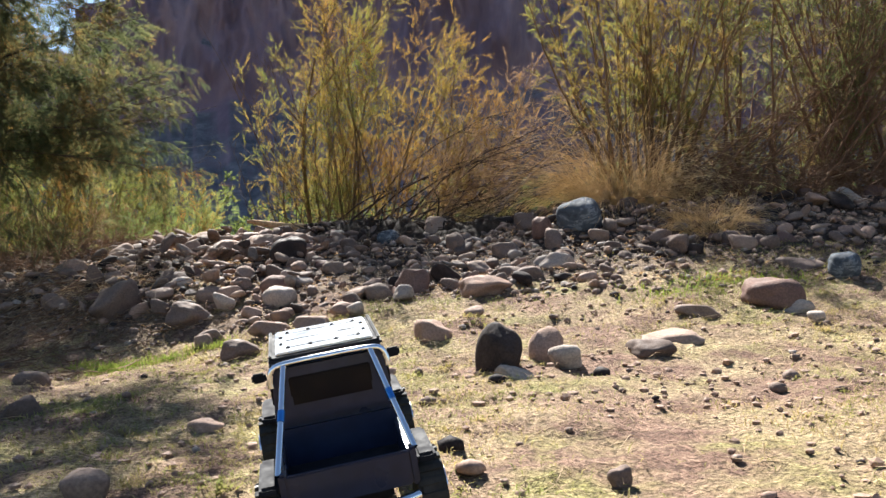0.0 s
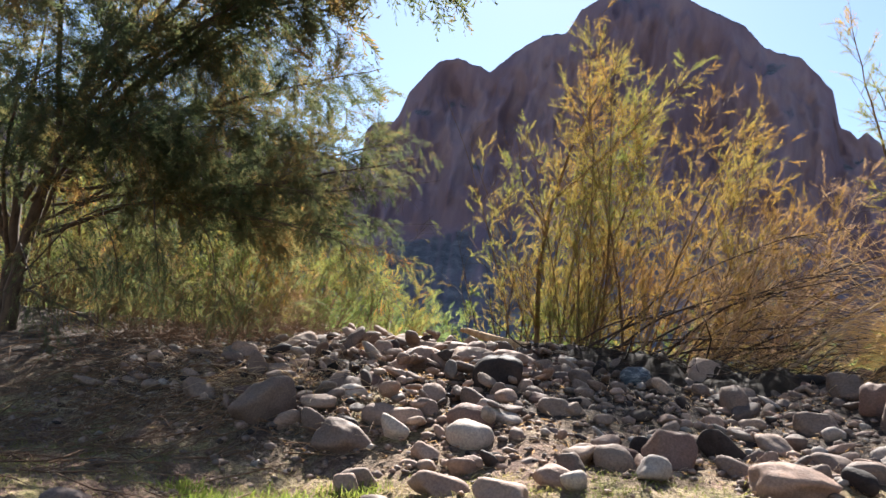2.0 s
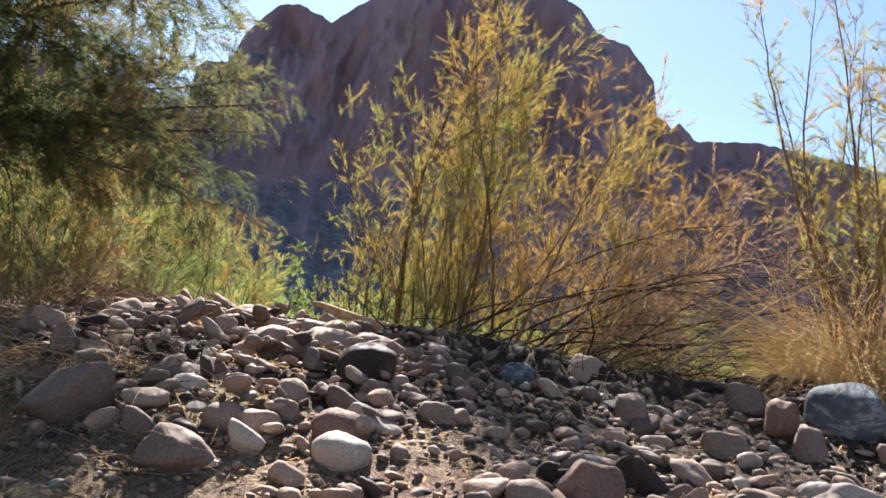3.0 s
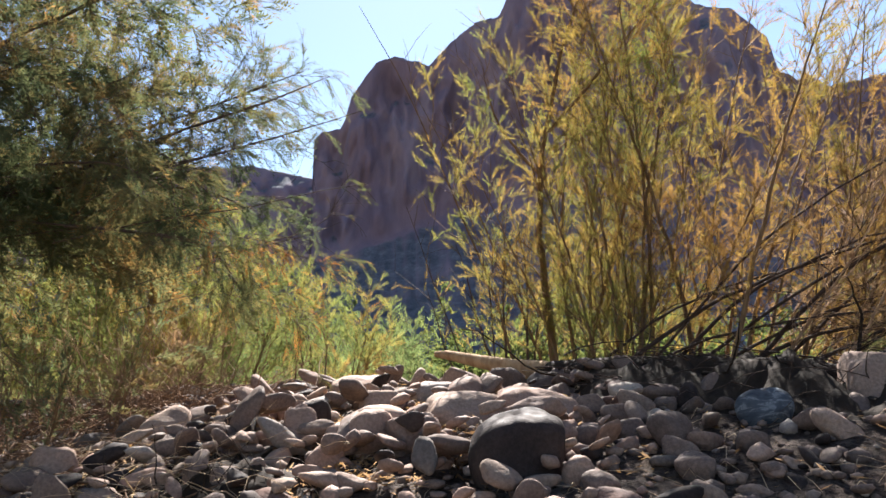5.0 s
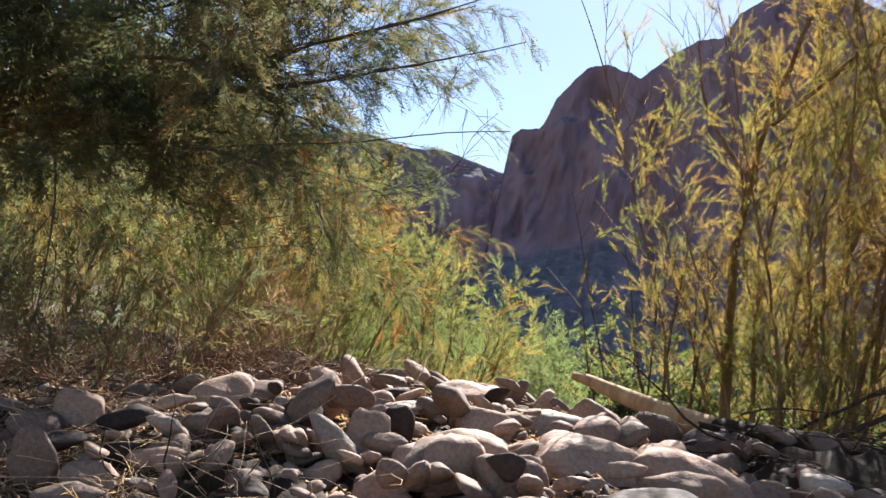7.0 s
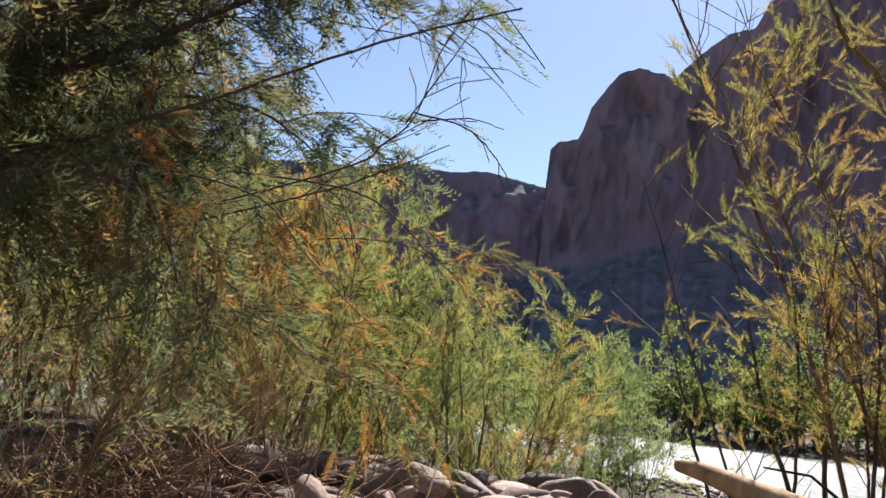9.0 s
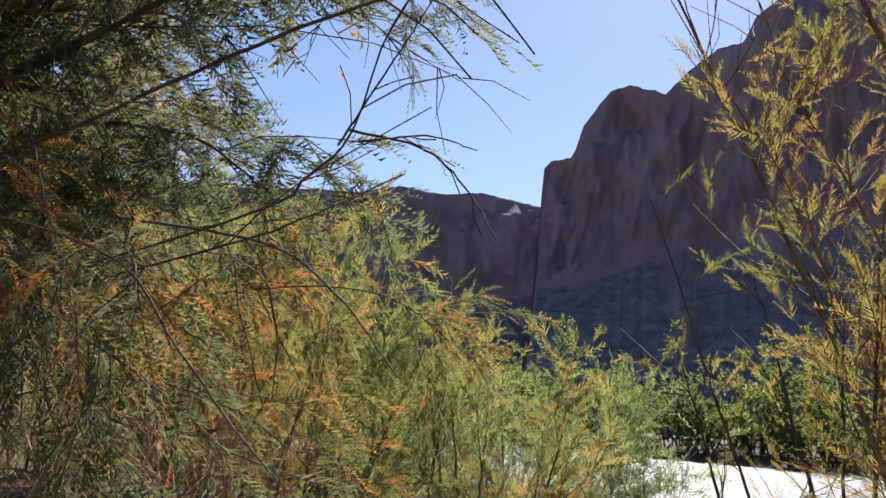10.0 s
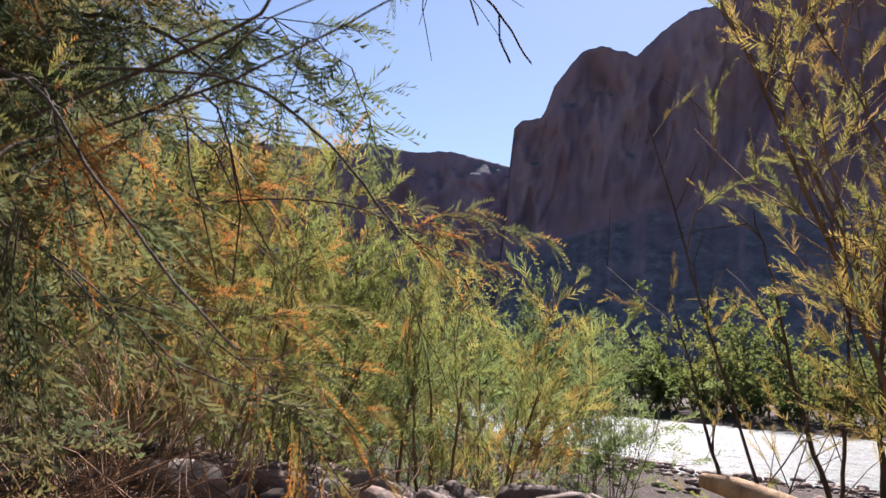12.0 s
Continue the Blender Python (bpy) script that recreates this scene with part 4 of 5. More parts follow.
def far_trees():
    """A close belt of willows and tamarisks: a tall back row, a lower front row at the bank's edge."""
    rng = np.random.default_rng(77)
    for i in range(70):
        front = i % 2
        x = -46 + i * 1.2 + rng.normal() * 0.5
        y = (41.2 if front else 44.0) + rng.uniform(0, 2)
        tall = rng.uniform(2.2, 3.2) if front else rng.uniform(4.8, 6.0)
        stems = [((x + rng.normal() * 0.7, y + rng.normal() * 0.5, height(x, y) - 0.1), (rng.normal() * 0.35, rng.normal() * 0.3, 1.0), tall * rng.uniform(0.5, 1.0), 0.05, 0.0) for _ in range(8)]
        plant("far_tree", stems, 200 + i, BARK, LEAF_FAR, "low green willow at the edge of the far bank" if front else "round green tree on the far river bank", "tree", "trees along the far bank", branches=5, twigs=4, per_twig=6 if -34 < x < 2 else 3, spray=0.36, width=0.1, leaflets=4, fine=False, single=False, spread=0.4, branch_long=0.36, twig_long=0.6, open_base=0.0, droop=0.02)


far_trees()


# ---- the fallen log ----
def fallen_log():
    rng = np.random.default_rng(8)
    ob = tagged(new("fallen_log"), "bleached fallen log with a broken pale tip lying on stones", "log")
    spine = [(-1.5, 7.42, 1.455), (-1.44, 7.4, 1.45), (-1.3, 7.35, 1.42), (-1.12, 7.29, 1.385), (-0.95, 7.22, 1.36), (-0.8, 7.17, 1.34)]
    part("trunk", tubes("trunk", [(spine, [0.013, 0.02, 0.027, 0.034, 0.042, 0.03])], LOG, 12), ob)
    butt = [(-0.98, 7.23, 1.36), (-0.75, 7.15, 1.35), (-0.4, 7.06, 1.33), (0.0, 7.0, 1.29), (0.35, 6.98, 1.25)]
    part("butt", tubes("butt", [(butt, [0.04, 0.055, 0.07, 0.065, 0.03])], ROT_SHADE, 12), ob, "rotten butt end, coloured dark for the shade")
    for i in range(16):
        p = (-0.85 + 0.08 * i, 7.06 + rng.normal() * 0.06, 1.34 - 0.002 * i)
        line = wander(p, (rng.normal() * 0.9, -0.5 + rng.normal() * 0.5, rng.uniform(-0.35, 0.25)), rng.uniform(0.15, 0.45), 6, rng, 0.25, 0.08)
        part("root", tubes("root", [(line, np.linspace(rng.uniform(0.003, 0.009), 0.0015, 7))], ROT_SHADE, 6), ob)


fallen_log()


def debris_mound():
    """Rotten bark, leaf litter and twigs heaped along the foot of the golden shrub, its shade put into their dark
    colour.
    """
    rng = np.random.default_rng(18)
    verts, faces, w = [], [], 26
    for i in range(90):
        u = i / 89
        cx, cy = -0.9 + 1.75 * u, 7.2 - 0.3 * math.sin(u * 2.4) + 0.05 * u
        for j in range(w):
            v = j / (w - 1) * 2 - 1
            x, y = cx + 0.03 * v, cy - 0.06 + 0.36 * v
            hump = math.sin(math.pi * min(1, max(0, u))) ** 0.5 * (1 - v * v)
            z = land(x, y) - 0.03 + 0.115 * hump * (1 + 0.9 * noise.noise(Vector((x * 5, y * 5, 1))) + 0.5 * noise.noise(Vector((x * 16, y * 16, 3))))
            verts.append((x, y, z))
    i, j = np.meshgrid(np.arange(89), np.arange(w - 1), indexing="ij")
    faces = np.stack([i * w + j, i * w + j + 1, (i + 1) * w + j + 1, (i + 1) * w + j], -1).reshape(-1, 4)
    ob = tagged(new("debris_mound", mesh_of("debris_mound", verts, faces, ROT_SHADE)), "mound of rotten bark and leaf litter, coloured dark for the shrub's shade", "debris", kind="stuff")
    lines = []
    for _ in range(260):
        u = rng.uniform()
        x, y = -0.9 + 1.75 * u + rng.normal() * 0.06, 7.2 - 0.3 * math.sin(u * 2.4) + rng.normal() * 0.14
        p = (x, y, land(x, y) + rng.uniform(0.02, 0.13))
        lines.append((wander(p, (rng.normal(), rng.normal() * 0.6, rng.normal() * 0.35), rng.uniform(0.1, 0.4), 5, rng, 0.15, 0.06), np.linspace(rng.uniform(0.0012, 0.0035), 0.0007, 6)))
    tagged(part("dead_twig", tubes("dead_twig", lines, BARK_DARK, 4), ob), kind="stuff")


debris_mound()


# ---- stones ----
MEADOW_A = [
    (0.76, 3.62, 0.169, 0.178, "d"), (0.92, 3.8, 0.116, 0.12, "t"), (0.99, 3.67, 0.134, 0.069, "w"), (0.81, 3.5, 0.109, 0.042, "w"),
    (1.1, 3.6, 0.065, 0.037, "d"), (0.45, 4.18, 0.149, 0.089, "t"), (0.6, 4.53, 0.101, 0.048, "t"), (1.28, 3.88, 0.183, 0.059, "g"),
    (1.38, 4.09, 0.238, 0.043, "t"), (1.54, 4.43, 0.178, 0.047, "g"), (1.88, 4.58, 0.266, 0.121, "r"), (1.96, 4.48, 0.13, 0.064, "w"),
    (2.0, 4.31, 0.079, 0.045, "w"), (2.2, 5.25, 0.228, 0.057, "g"), (2.36, 5.05, 0.202, 0.143, "b"), (-0.17, 4.61, 0.223, 0.079, "t"),
]
MEADOW_B = [
    (-0.43, 4.76, 0.206, 0.071, "t"), (-0.06, 4.8, 0.165, 0.052, "t"), (0.23, 3.68, 0.089, 0.061, "g"), (0.37, 3.55, 0.085, 0.032, "t"),
    (-0.46, 4.41, 0.151, 0.078, "g"), (-0.78, 4.84, 0.127, 0.079, "g"), (0.0, 2.94, 0.091, 0.035, "t"), (0.04, 2.27, 0.106, 0.061, "g"),
    (-0.68, 3.18, 0.121, 0.072, "g"), (-1.16, 3.94, 0.136, 0.077, "g"), (1.06, 2.36, 0.047, 0.039, "g"), (1.67, 5.69, 0.159, 0.092, "g"),
    (0.91, 5.56, 0.159, 0.067, "w"),
]
SLOPE_A = [
    (1.15, 6.27, 0.40, 0.25, "b"), (0.12, 6.87, 0.188, 0.165, "t"), (0.34, 6.25, 0.147, 0.132, "g"), (0.81, 6.44, 0.189, 0.108, "g"),
    (0.89, 6.18, 0.117, 0.133, "r"), (0.98, 6.02, 0.122, 0.117, "g"), (0.69, 5.96, 0.2, 0.082, "g"), (0.21, 5.16, 0.166, 0.136, "r"),
    (0.08, 5.37, 0.067, 0.081, "d"), (0.06, 5.04, 0.145, 0.088, "g"), (-0.01, 5.23, 0.092, 0.054, "t"), (0.43, 5.16, 0.139, 0.056, "g"),
    (0.59, 5.01, 0.288, 0.099, "t"), (0.8, 5.12, 0.115, 0.069, "d"), (0.97, 5.49, 0.177, 0.088, "w"), (0.21, 4.89, 0.095, 0.067, "w"),
]
SLOPE_B = [
    (-0.05, 4.92, 0.082, 0.069, "g"), (0.01, 4.75, 0.091, 0.058, "w"), (0.64, 6.79, 0.167, 0.07, "d"), (1.25, 5.97, 0.129, 0.079, "g"),
    (1.33, 6.14, 0.113, 0.061, "g"), (-1.54, 5.32, 0.23, 0.173, "g"), (-1.01, 5.13, 0.209, 0.118, "g"), (-1.24, 5.27, 0.102, 0.086, "g"),
    (-1.38, 5.28, 0.124, 0.058, "t"), (-1.03, 5.43, 0.148, 0.078, "t"), (-1.25, 5.61, 0.114, 0.073, "w"), (-0.88, 5.62, 0.133, 0.098, "t"),
    (-0.69, 5.67, 0.145, 0.078, "g"), (-0.9, 5.44, 0.127, 0.07, "t"), (-0.85, 5.52, 0.108, 0.071, "g"), (-0.55, 5.55, 0.17, 0.075, "w"),
]
SLOPE_C = [
    (-0.87, 5.29, 0.16, 0.066, "w"), (-1.08, 5.27, 0.101, 0.085, "d"), (-2.2, 6.04, 0.135, 0.086, "t"), (-1.95, 5.41, 0.157, 0.094, "g"),
    (-0.78, 4.78, 0.099, 0.069, "t"),
]
SHADE_A = [
    (-0.74, 6.08, 0.231, 0.187, "d"), (-0.17, 6.57, 0.202, 0.112, "b"), (-0.4, 6.33, 0.108, 0.083, "g"), (-0.39, 6.72, 0.076, 0.094, "d"),
    (-0.34, 6.82, 0.094, 0.081, "g"), (-0.53, 6.61, 0.096, 0.068, "g"), (-0.46, 6.7, 0.076, 0.043, "g"), (-0.37, 6.24, 0.091, 0.064, "g"),
    (-0.33, 6.15, 0.109, 0.058, "g"), (-0.64, 6.36, 0.096, 0.038, "g"), (-0.52, 6.43, 0.082, 0.051, "g"), (-0.58, 6.56, 0.089, 0.041, "g"),
    (-0.68, 6.66, 0.078, 0.05, "g"), (-0.58, 6.05, 0.069, 0.064, "t"), (-0.2, 6.29, 0.084, 0.056, "g"),
]
PILE_A = [
    (-2.02, 6.33, 0.132, 0.078, "t"), (-1.85, 6.13, 0.111, 0.069, "g"), (-1.8, 6.23, 0.108, 0.05, "t"), (-1.78, 6.29, 0.059, 0.066, "t"),
    (-1.72, 6.32, 0.109, 0.109, "d"), (-1.77, 6.51, 0.095, 0.056, "t"), (-1.67, 6.55, 0.094, 0.079, "t"), (-1.48, 6.4, 0.071, 0.1, "d"),
    (-1.62, 6.2, 0.142, 0.051, "g"), (-1.58, 6.16, 0.066, 0.046, "t"), (-1.47, 6.27, 0.107, 0.107, "t"), (-1.49, 6.22, 0.092, 0.079, "t"),
    (-1.32, 6.22, 0.076, 0.088, "t"), (-1.24, 6.25, 0.124, 0.1, "t"), (-1.27, 6.37, 0.16, 0.086, "t"), (-1.3, 6.1, 0.083, 0.083, "t"),
]
PILE_B = [
    (-1.62, 5.97, 0.073, 0.071, "g"), (-1.78, 6.01, 0.065, 0.065, "g"), (-1.87, 5.94, 0.077, 0.064, "d"), (-1.8, 5.81, 0.106, 0.065, "g"),
    (-1.74, 5.73, 0.133, 0.067, "g"), (-1.48, 5.92, 0.068, 0.068, "g"), (-1.45, 6.1, 0.062, 0.044, "t"), (-1.39, 6.63, 0.13, 0.076, "t"),
    (-1.33, 6.56, 0.118, 0.044, "t"), (-1.56, 6.76, 0.183, 0.05, "t"), (-1.27, 6.81, 0.143, 0.076, "w"), (-1.17, 6.94, 0.171, 0.081, "t"),
    (-1.05, 7.02, 0.13, 0.086, "g"), (-1.06, 6.53, 0.23, 0.097, "t"), (-0.92, 7.04, 0.16, 0.075, "g"), (-0.85, 6.62, 0.265, 0.096, "t"),
]
PILE_C = [
    (-1.11, 6.27, 0.122, 0.076, "t"), (-2.3, 6.81, 0.116, 0.068, "g"), (-2.31, 6.99, 0.143, 0.061, "g"), (-2.29, 6.68, 0.112, 0.06, "g"),
    (-2.07, 6.95, 0.097, 0.055, "t"), (-1.95, 6.94, 0.095, 0.053, "t"), (-1.79, 6.86, 0.054, 0.036, "w"), (-1.9, 6.68, 0.104, 0.043, "t"),
    (-2.03, 6.7, 0.089, 0.041, "t"),
]
PLACED = MEADOW_A + MEADOW_B + SLOPE_A + SLOPE_B + SLOPE_C + SHADE_A + PILE_A + PILE_B + PILE_C


def rock_mesh(name, material, seed, levels, rough, sharp, low=0.24, high=0.42):
    """A worn stone about one unit across: a lump cut by a few flat breaks with softened edges."""
    rng = np.random.default_rng(900 + int(seed))
    cuts = [(Vector(unit(rng.normal(size=3))), rng.uniform(low, high)) for _ in range(10)] + [(Vector((0, 0, 1)), 0.36)]
    if high > 0.45:
        cuts += [(Vector((-0.25, 0, 1)).normalized(), 0.34), (Vector((0.97, 0.2, 0)), 0.41), (Vector((-0.97, 0.2, 0)), 0.41), (Vector((0.1, -1, 0.1)).normalized(), 0.40)]
    bm = bmesh.new()
    bmesh.ops.create_icosphere(bm, subdivisions=levels, radius=0.5)
    off = Vector((seed * 7.3, seed * 3.1, seed * 5.7))
    egg = 0.22 * math.sin(seed * 2.3)
    for v in bm.verts:
        d = v.co.normalized()
        flat = sum((max(0.0, d.dot(n)) / h) ** sharp for n, h in cuts) + 2.0 ** sharp
        r = flat ** (-1 / sharp)
        r *= 1 + rough * noise.noise(d * 1.1 + off) + rough * 0.35 * noise.noise(d * 2.6 + off) + rough * 0.12 * noise.noise(d * 7 + off)
        v.co = d * r * (0.43 / low) ** 0.5
        v.co.y *= 1 + egg * v.co.x * 2
        v.co.z *= 1 - egg * v.co.x * 1.3
    return from_bmesh(name, bm, material, True)


ROCKS = {}


def rock_data(kind, variant, levels):
    key = (kind, variant, levels)
    if key not in ROCKS:
        ROCKS[key] = rock_mesh("stone", STONE[kind], variant + 1 + 10 * "gtdwrb".index(kind), levels, 0.1 if kind in "bd" else 0.16, 6 if kind == "d" and variant != 2 else 9 if kind == "d" else 5 if kind == "b" else (10, 16, 26)[variant % 3], *((0.42, 0.5) if kind == "b" else (0.37, 0.47) if kind == "d" and variant == 2 else (0.36, 0.44) if kind == "d" else (0.26, 0.42)))
    return ROCKS[key]


WORDS = {"g": "grey brown", "t": "tan pinkish", "d": "dark basalt", "w": "pale sunlit", "r": "red brown", "b": "blue grey white-veined"}


def lay_stone(name, x, y, wide, tall, kind, rng, levels, group, where):
    full = tall * 1.4
    deep = min(wide, max(tall * 1.3, wide * 0.62)) * rng.uniform(0.9, 1.15)
    variant = 2 if kind == "d" and wide > 0.2 else int(rng.integers(0, 8))
    ob = new(name, rock_data(kind, variant, levels))
    yaw = math.degrees(math.atan2(-(x - 0.1), y - 2.0)) + rng.normal() * 12
    ob.matrix_world = pose(x, y, land(x, y) + tall - full / 2, rng.normal() * 11, rng.normal() * 11 + (16 if kind == "d" and y < 4.6 else 0), yaw) @ Matrix.Diagonal((wide, deep, full, 1))
    size = "large" if wide > 0.19 else "rounded" if wide > 0.1 else "small"
    tagged(ob, f"{size} {WORDS[kind]} river stone {where}", "rock", group)
    return ob


def lay_stones():
    rng = np.random.default_rng(12)
    taken = []
    for x, y, wide, tall, kind in PLACED:
        if x < -0.5 and y > 5.8:
            wide, tall = wide * 1.12, tall * 1.1
        big = wide > 0.15
        where = "in the dry grass" if y < 4.6 else "in the stone heap" if x < -0.55 else "on the stony slope"
        lay_stone("boulder" if big else "river_stone", x, y, wide, tall, kind, rng, 4 if big else 3, "stones on the river bank", where)
        taken.append((x, y, wide))
    made, tries = 0, 0
    while made < 180 and tries < 12000:
        tries += 1
        if tries % 3 == 0:
            x, y = rng.uniform(-2.7, -0.5), rng.uniform(5.35, 7.2)
        elif tries % 3 == 1:
            x, y = rng.uniform(-0.7, 1.3), rng.uniform(5.1, 7.1)
        else:
            x, y = rng.uniform(1.2, 3.6), rng.uniform(5.6, 7.0)
        wide = float(np.clip(rng.lognormal(-2.55, 0.4), 0.045, 0.2))
        if any((x - a) ** 2 + (y - b) ** 2 < (0.33 * (wide + c)) ** 2 for a, b, c in taken):
            continue
        kind = "gtgtdwgr"[int(rng.integers(0, 8))]
        lay_stone("river_stone", x, y, wide, wide * rng.uniform(0.35, 0.6), kind, rng, 3, "stones on the river bank", "in the stone heap" if x < -0.55 else "on the stony slope")
        taken.append((x, y, wide))
        made += 1
    return taken


def cobble_bed(taken):
    """The many lesser cobbles that fill the gaps of the heap and the slope."""
    rng = np.random.default_rng(29)
    shapes = []
    for s in range(16):
        me = rock_mesh("cobble_shape", COBBLE, 40 + s, 3 if s < 8 else 2, 0.14, (10, 16, 26)[s % 3])
        shapes.append((np.array([v.co[:] for v in me.vertices]), np.array([p.vertices[:] for p in me.polygons])))
        bpy.data.meshes.remove(me)
    verts, faces, at, made, tries = [], [], 0, 0, 0
    while made < 1000 and tries < 60000:
        tries += 1
        k = tries % 4
        x, y = ((rng.uniform(-2.7, -0.5), rng.uniform(5.35, 7.25)), (rng.uniform(-0.7, 1.3), rng.uniform(5.0, 7.1)), (rng.uniform(1.2, 3.6), rng.uniform(5.6, 7.0)), (rng.uniform(-2.0, -0.6), rng.uniform(5.9, 7.2)))[k]
        wide = float(np.clip(rng.lognormal(-2.75, 0.4), 0.035, 0.15))
        if any((x - a) ** 2 + (y - b) ** 2 < ((0.42 if c > 0.17 else 0.2 if k % 3 == 0 else 0.26) * (wide + c)) ** 2 for a, b, c in taken):
            continue
        body, tris = shapes[int(rng.integers(0, 8)) + (0 if wide > 0.075 else 8)]
        turn = np.array(pose(0, 0, 0, rng.normal() * 24, rng.normal() * 24, rng.uniform(0, 360)).to_3x3())
        body = (body * np.array([wide * 1.15, wide * rng.uniform(0.55, 0.85), wide * rng.uniform(0.35, 0.6)])) @ turn.T
        verts.append(body + np.array([x, y, land(x, y) + wide * rng.uniform(0.04, 0.3) + (rng.uniform(0.02, 0.07) if k % 3 == 0 and x > -2.2 and rng.uniform() < 0.5 else 0)]))
        faces.append(tris + at)
        at += len(body)
        taken.append((x, y, wide))
        made += 1
    tagged(new("cobble_bed", mesh_of("cobble_bed", np.concatenate(verts), np.concatenate(faces), COBBLE)), "packed grey and tan river cobbles filling the heap", "cobbles", kind="stuff")


def back_stones(taken):
    """Stones that run on behind the crest of the heap, in front of the yellow green tamarisk."""
    rng = np.random.default_rng(14)
    for _ in range(400):
        x, y = rng.uniform(-2.85, -1.75), rng.uniform(7.05, 7.7)
        wide = float(rng.uniform(0.07, 0.17))
        if any((x - a) ** 2 + (y - b) ** 2 < (0.36 * (wide + c)) ** 2 for a, b, c in taken):
            continue
        lay_stone("river_stone", x, y, wide, wide * rng.uniform(0.35, 0.5), "gtgtwg"[int(rng.integers(0, 6))], rng, 3, "stones on the river bank", "behind the stone heap")
        taken.append((x, y, wide))


stones_laid = lay_stones()
cobble_bed(stones_laid)
back_stones(stones_laid)


def pebbles():
    """Gravel too small to count, between the stones."""
    rng = np.random.default_rng(3)
    base = bmesh.new()
    bmesh.ops.create_icosphere(base, subdivisions=1, radius=0.5)
    shape = np.array([v.co[:] for v in base.verts])
    tris = np.array([[v.index for v in f.verts] for f in base.faces])
    base.free()
    for kind, count in (("g", 1900), ("t", 1300), ("w", 400), ("d", 400)):
        verts, faces = [], []
        for i in range(count):
            u = rng.uniform()
            if u < 0.955:
                x, y = rng.uniform(-2.8, 3.6), rng.uniform(4.9, 7.3)
            else:
                x, y = rng.uniform(-1.8, 3.2), rng.uniform(1.6, 5.0)
            s = float(np.clip(rng.lognormal(-3.45, 0.45), 0.01, 0.07))
            m = np.array(pose(0, 0, 0, 0, 0, rng.uniform(0, 360)).to_3x3())
            body = shape * (1 + 0.25 * rng.normal(size=(len(shape), 1)) * 0.4) * np.array([s, s * rng.uniform(0.6, 1), s * rng.uniform(0.4, 0.7)])
            verts.append(body @ m.T + np.array([x, y, land(x, y) + s * 0.12]))
            faces.append(tris + i * len(shape))
        tagged(new("gravel", mesh_of("gravel", np.concatenate(verts), np.concatenate(faces), GRIT[kind])), f"loose {WORDS[kind]} gravel between the stones", "gravel", kind="stuff")


pebbles()


def shore_stones():
    """Gravel bar along the water's near edge."""
    rng = np.random.default_rng(31)
    bm = bmesh.new()
    bmesh.ops.create_icosphere(bm, subdivisions=1, radius=0.5)
    shape = np.array([v.co[:] for v in bm.verts])
    tris = np.array([[v.index for v in f.verts] for f in bm.faces])
    bm.free()
    verts, faces = [], []
    for i in range(2200):
        x, y = rng.uniform(-14, 2), 18.4 - abs(rng.normal()) * 2.2
        s = float(np.clip(rng.lognormal(-2.5, 0.5), 0.03, 0.3))
        faces.append(tris + i * len(shape))
        verts.append(shape * rng.uniform(0.75, 1.1, (len(shape), 1)) * np.array([s, s * 0.8, s * 0.55]) + np.array([x, y, land(x, y) + s * 0.1]))
    tagged(new("shore_gravel", mesh_of("shore_gravel", np.concatenate(verts), np.concatenate(faces), COBBLE)), "wet cobbles along the edge of the river", "gravel", kind="stuff")


shore_stones()


def clods():
    """Crumbs of dry soil kicked up over the meadow."""
    rng = np.random.default_rng(13)
    bm = bmesh.new()
    bmesh.ops.create_icosphere(bm, subdivisions=1, radius=0.5)
    shape = np.array([v.co[:] for v in bm.verts])
    tris = np.array([[v.index for v in f.verts] for f in bm.faces])
    bm.free()
    verts, faces = [], []
    while len(verts) < 5200:
        x, y = rng.uniform(-2.4, 3.6), rng.uniform(1.2, 5.6)
        if noise.noise(Vector((x * 1.4, y * 1.4, 21))) < rng.uniform(-0.5, 0.4):
            continue
        s = float(np.clip(rng.lognormal(-4.25, 0.5), 0.006, 0.036))
        faces.append(tris + len(verts) * len(shape))
        verts.append(shape * rng.uniform(0.6, 1.2, (len(shape), 1)) * np.array([s, s, s * 0.7]) + np.array([x, y, land(x, y) + s * 0.15]))
    tagged(new("soil_clods", mesh_of("soil_clods", np.concatenate(verts), np.concatenate(faces), CLOD, False)), "crumbled dark soil clods on the meadow", "soil", kind="stuff")


clods()


# ---- grass, straw and litter ----
def blades(name, places, lengths, leans, widths, material, rng):
    """Thin bent blades, two faces each."""
    p = np.asarray(places)
    n = len(p)
    a = rng.uniform(0, 2 * math.pi, n)
    out = np.stack([np.cos(a), np.sin(a), np.zeros(n)], 1)
    side = np.stack([-np.sin(a), np.cos(a), np.zeros(n)], 1) * (np.asarray(widths) / 2)[:, None]
    l, k = np.asarray(lengths)[:, None], np.asarray(leans)[:, None]
    up = np.array([0, 0, 1.0])
    mid = p + l * 0.55 * unit(up + out * k * 0.6)
    tip = mid + l * 0.5 * unit(up * (1 - np.minimum(k, 1.2) * 0.75) + out * k)
    verts = np.stack([p - side, mid + side, tip, mid - side], 1).reshape(-1, 3)
    return mesh_of(name, verts, np.arange(len(verts)).reshape(-1, 4), material, False)


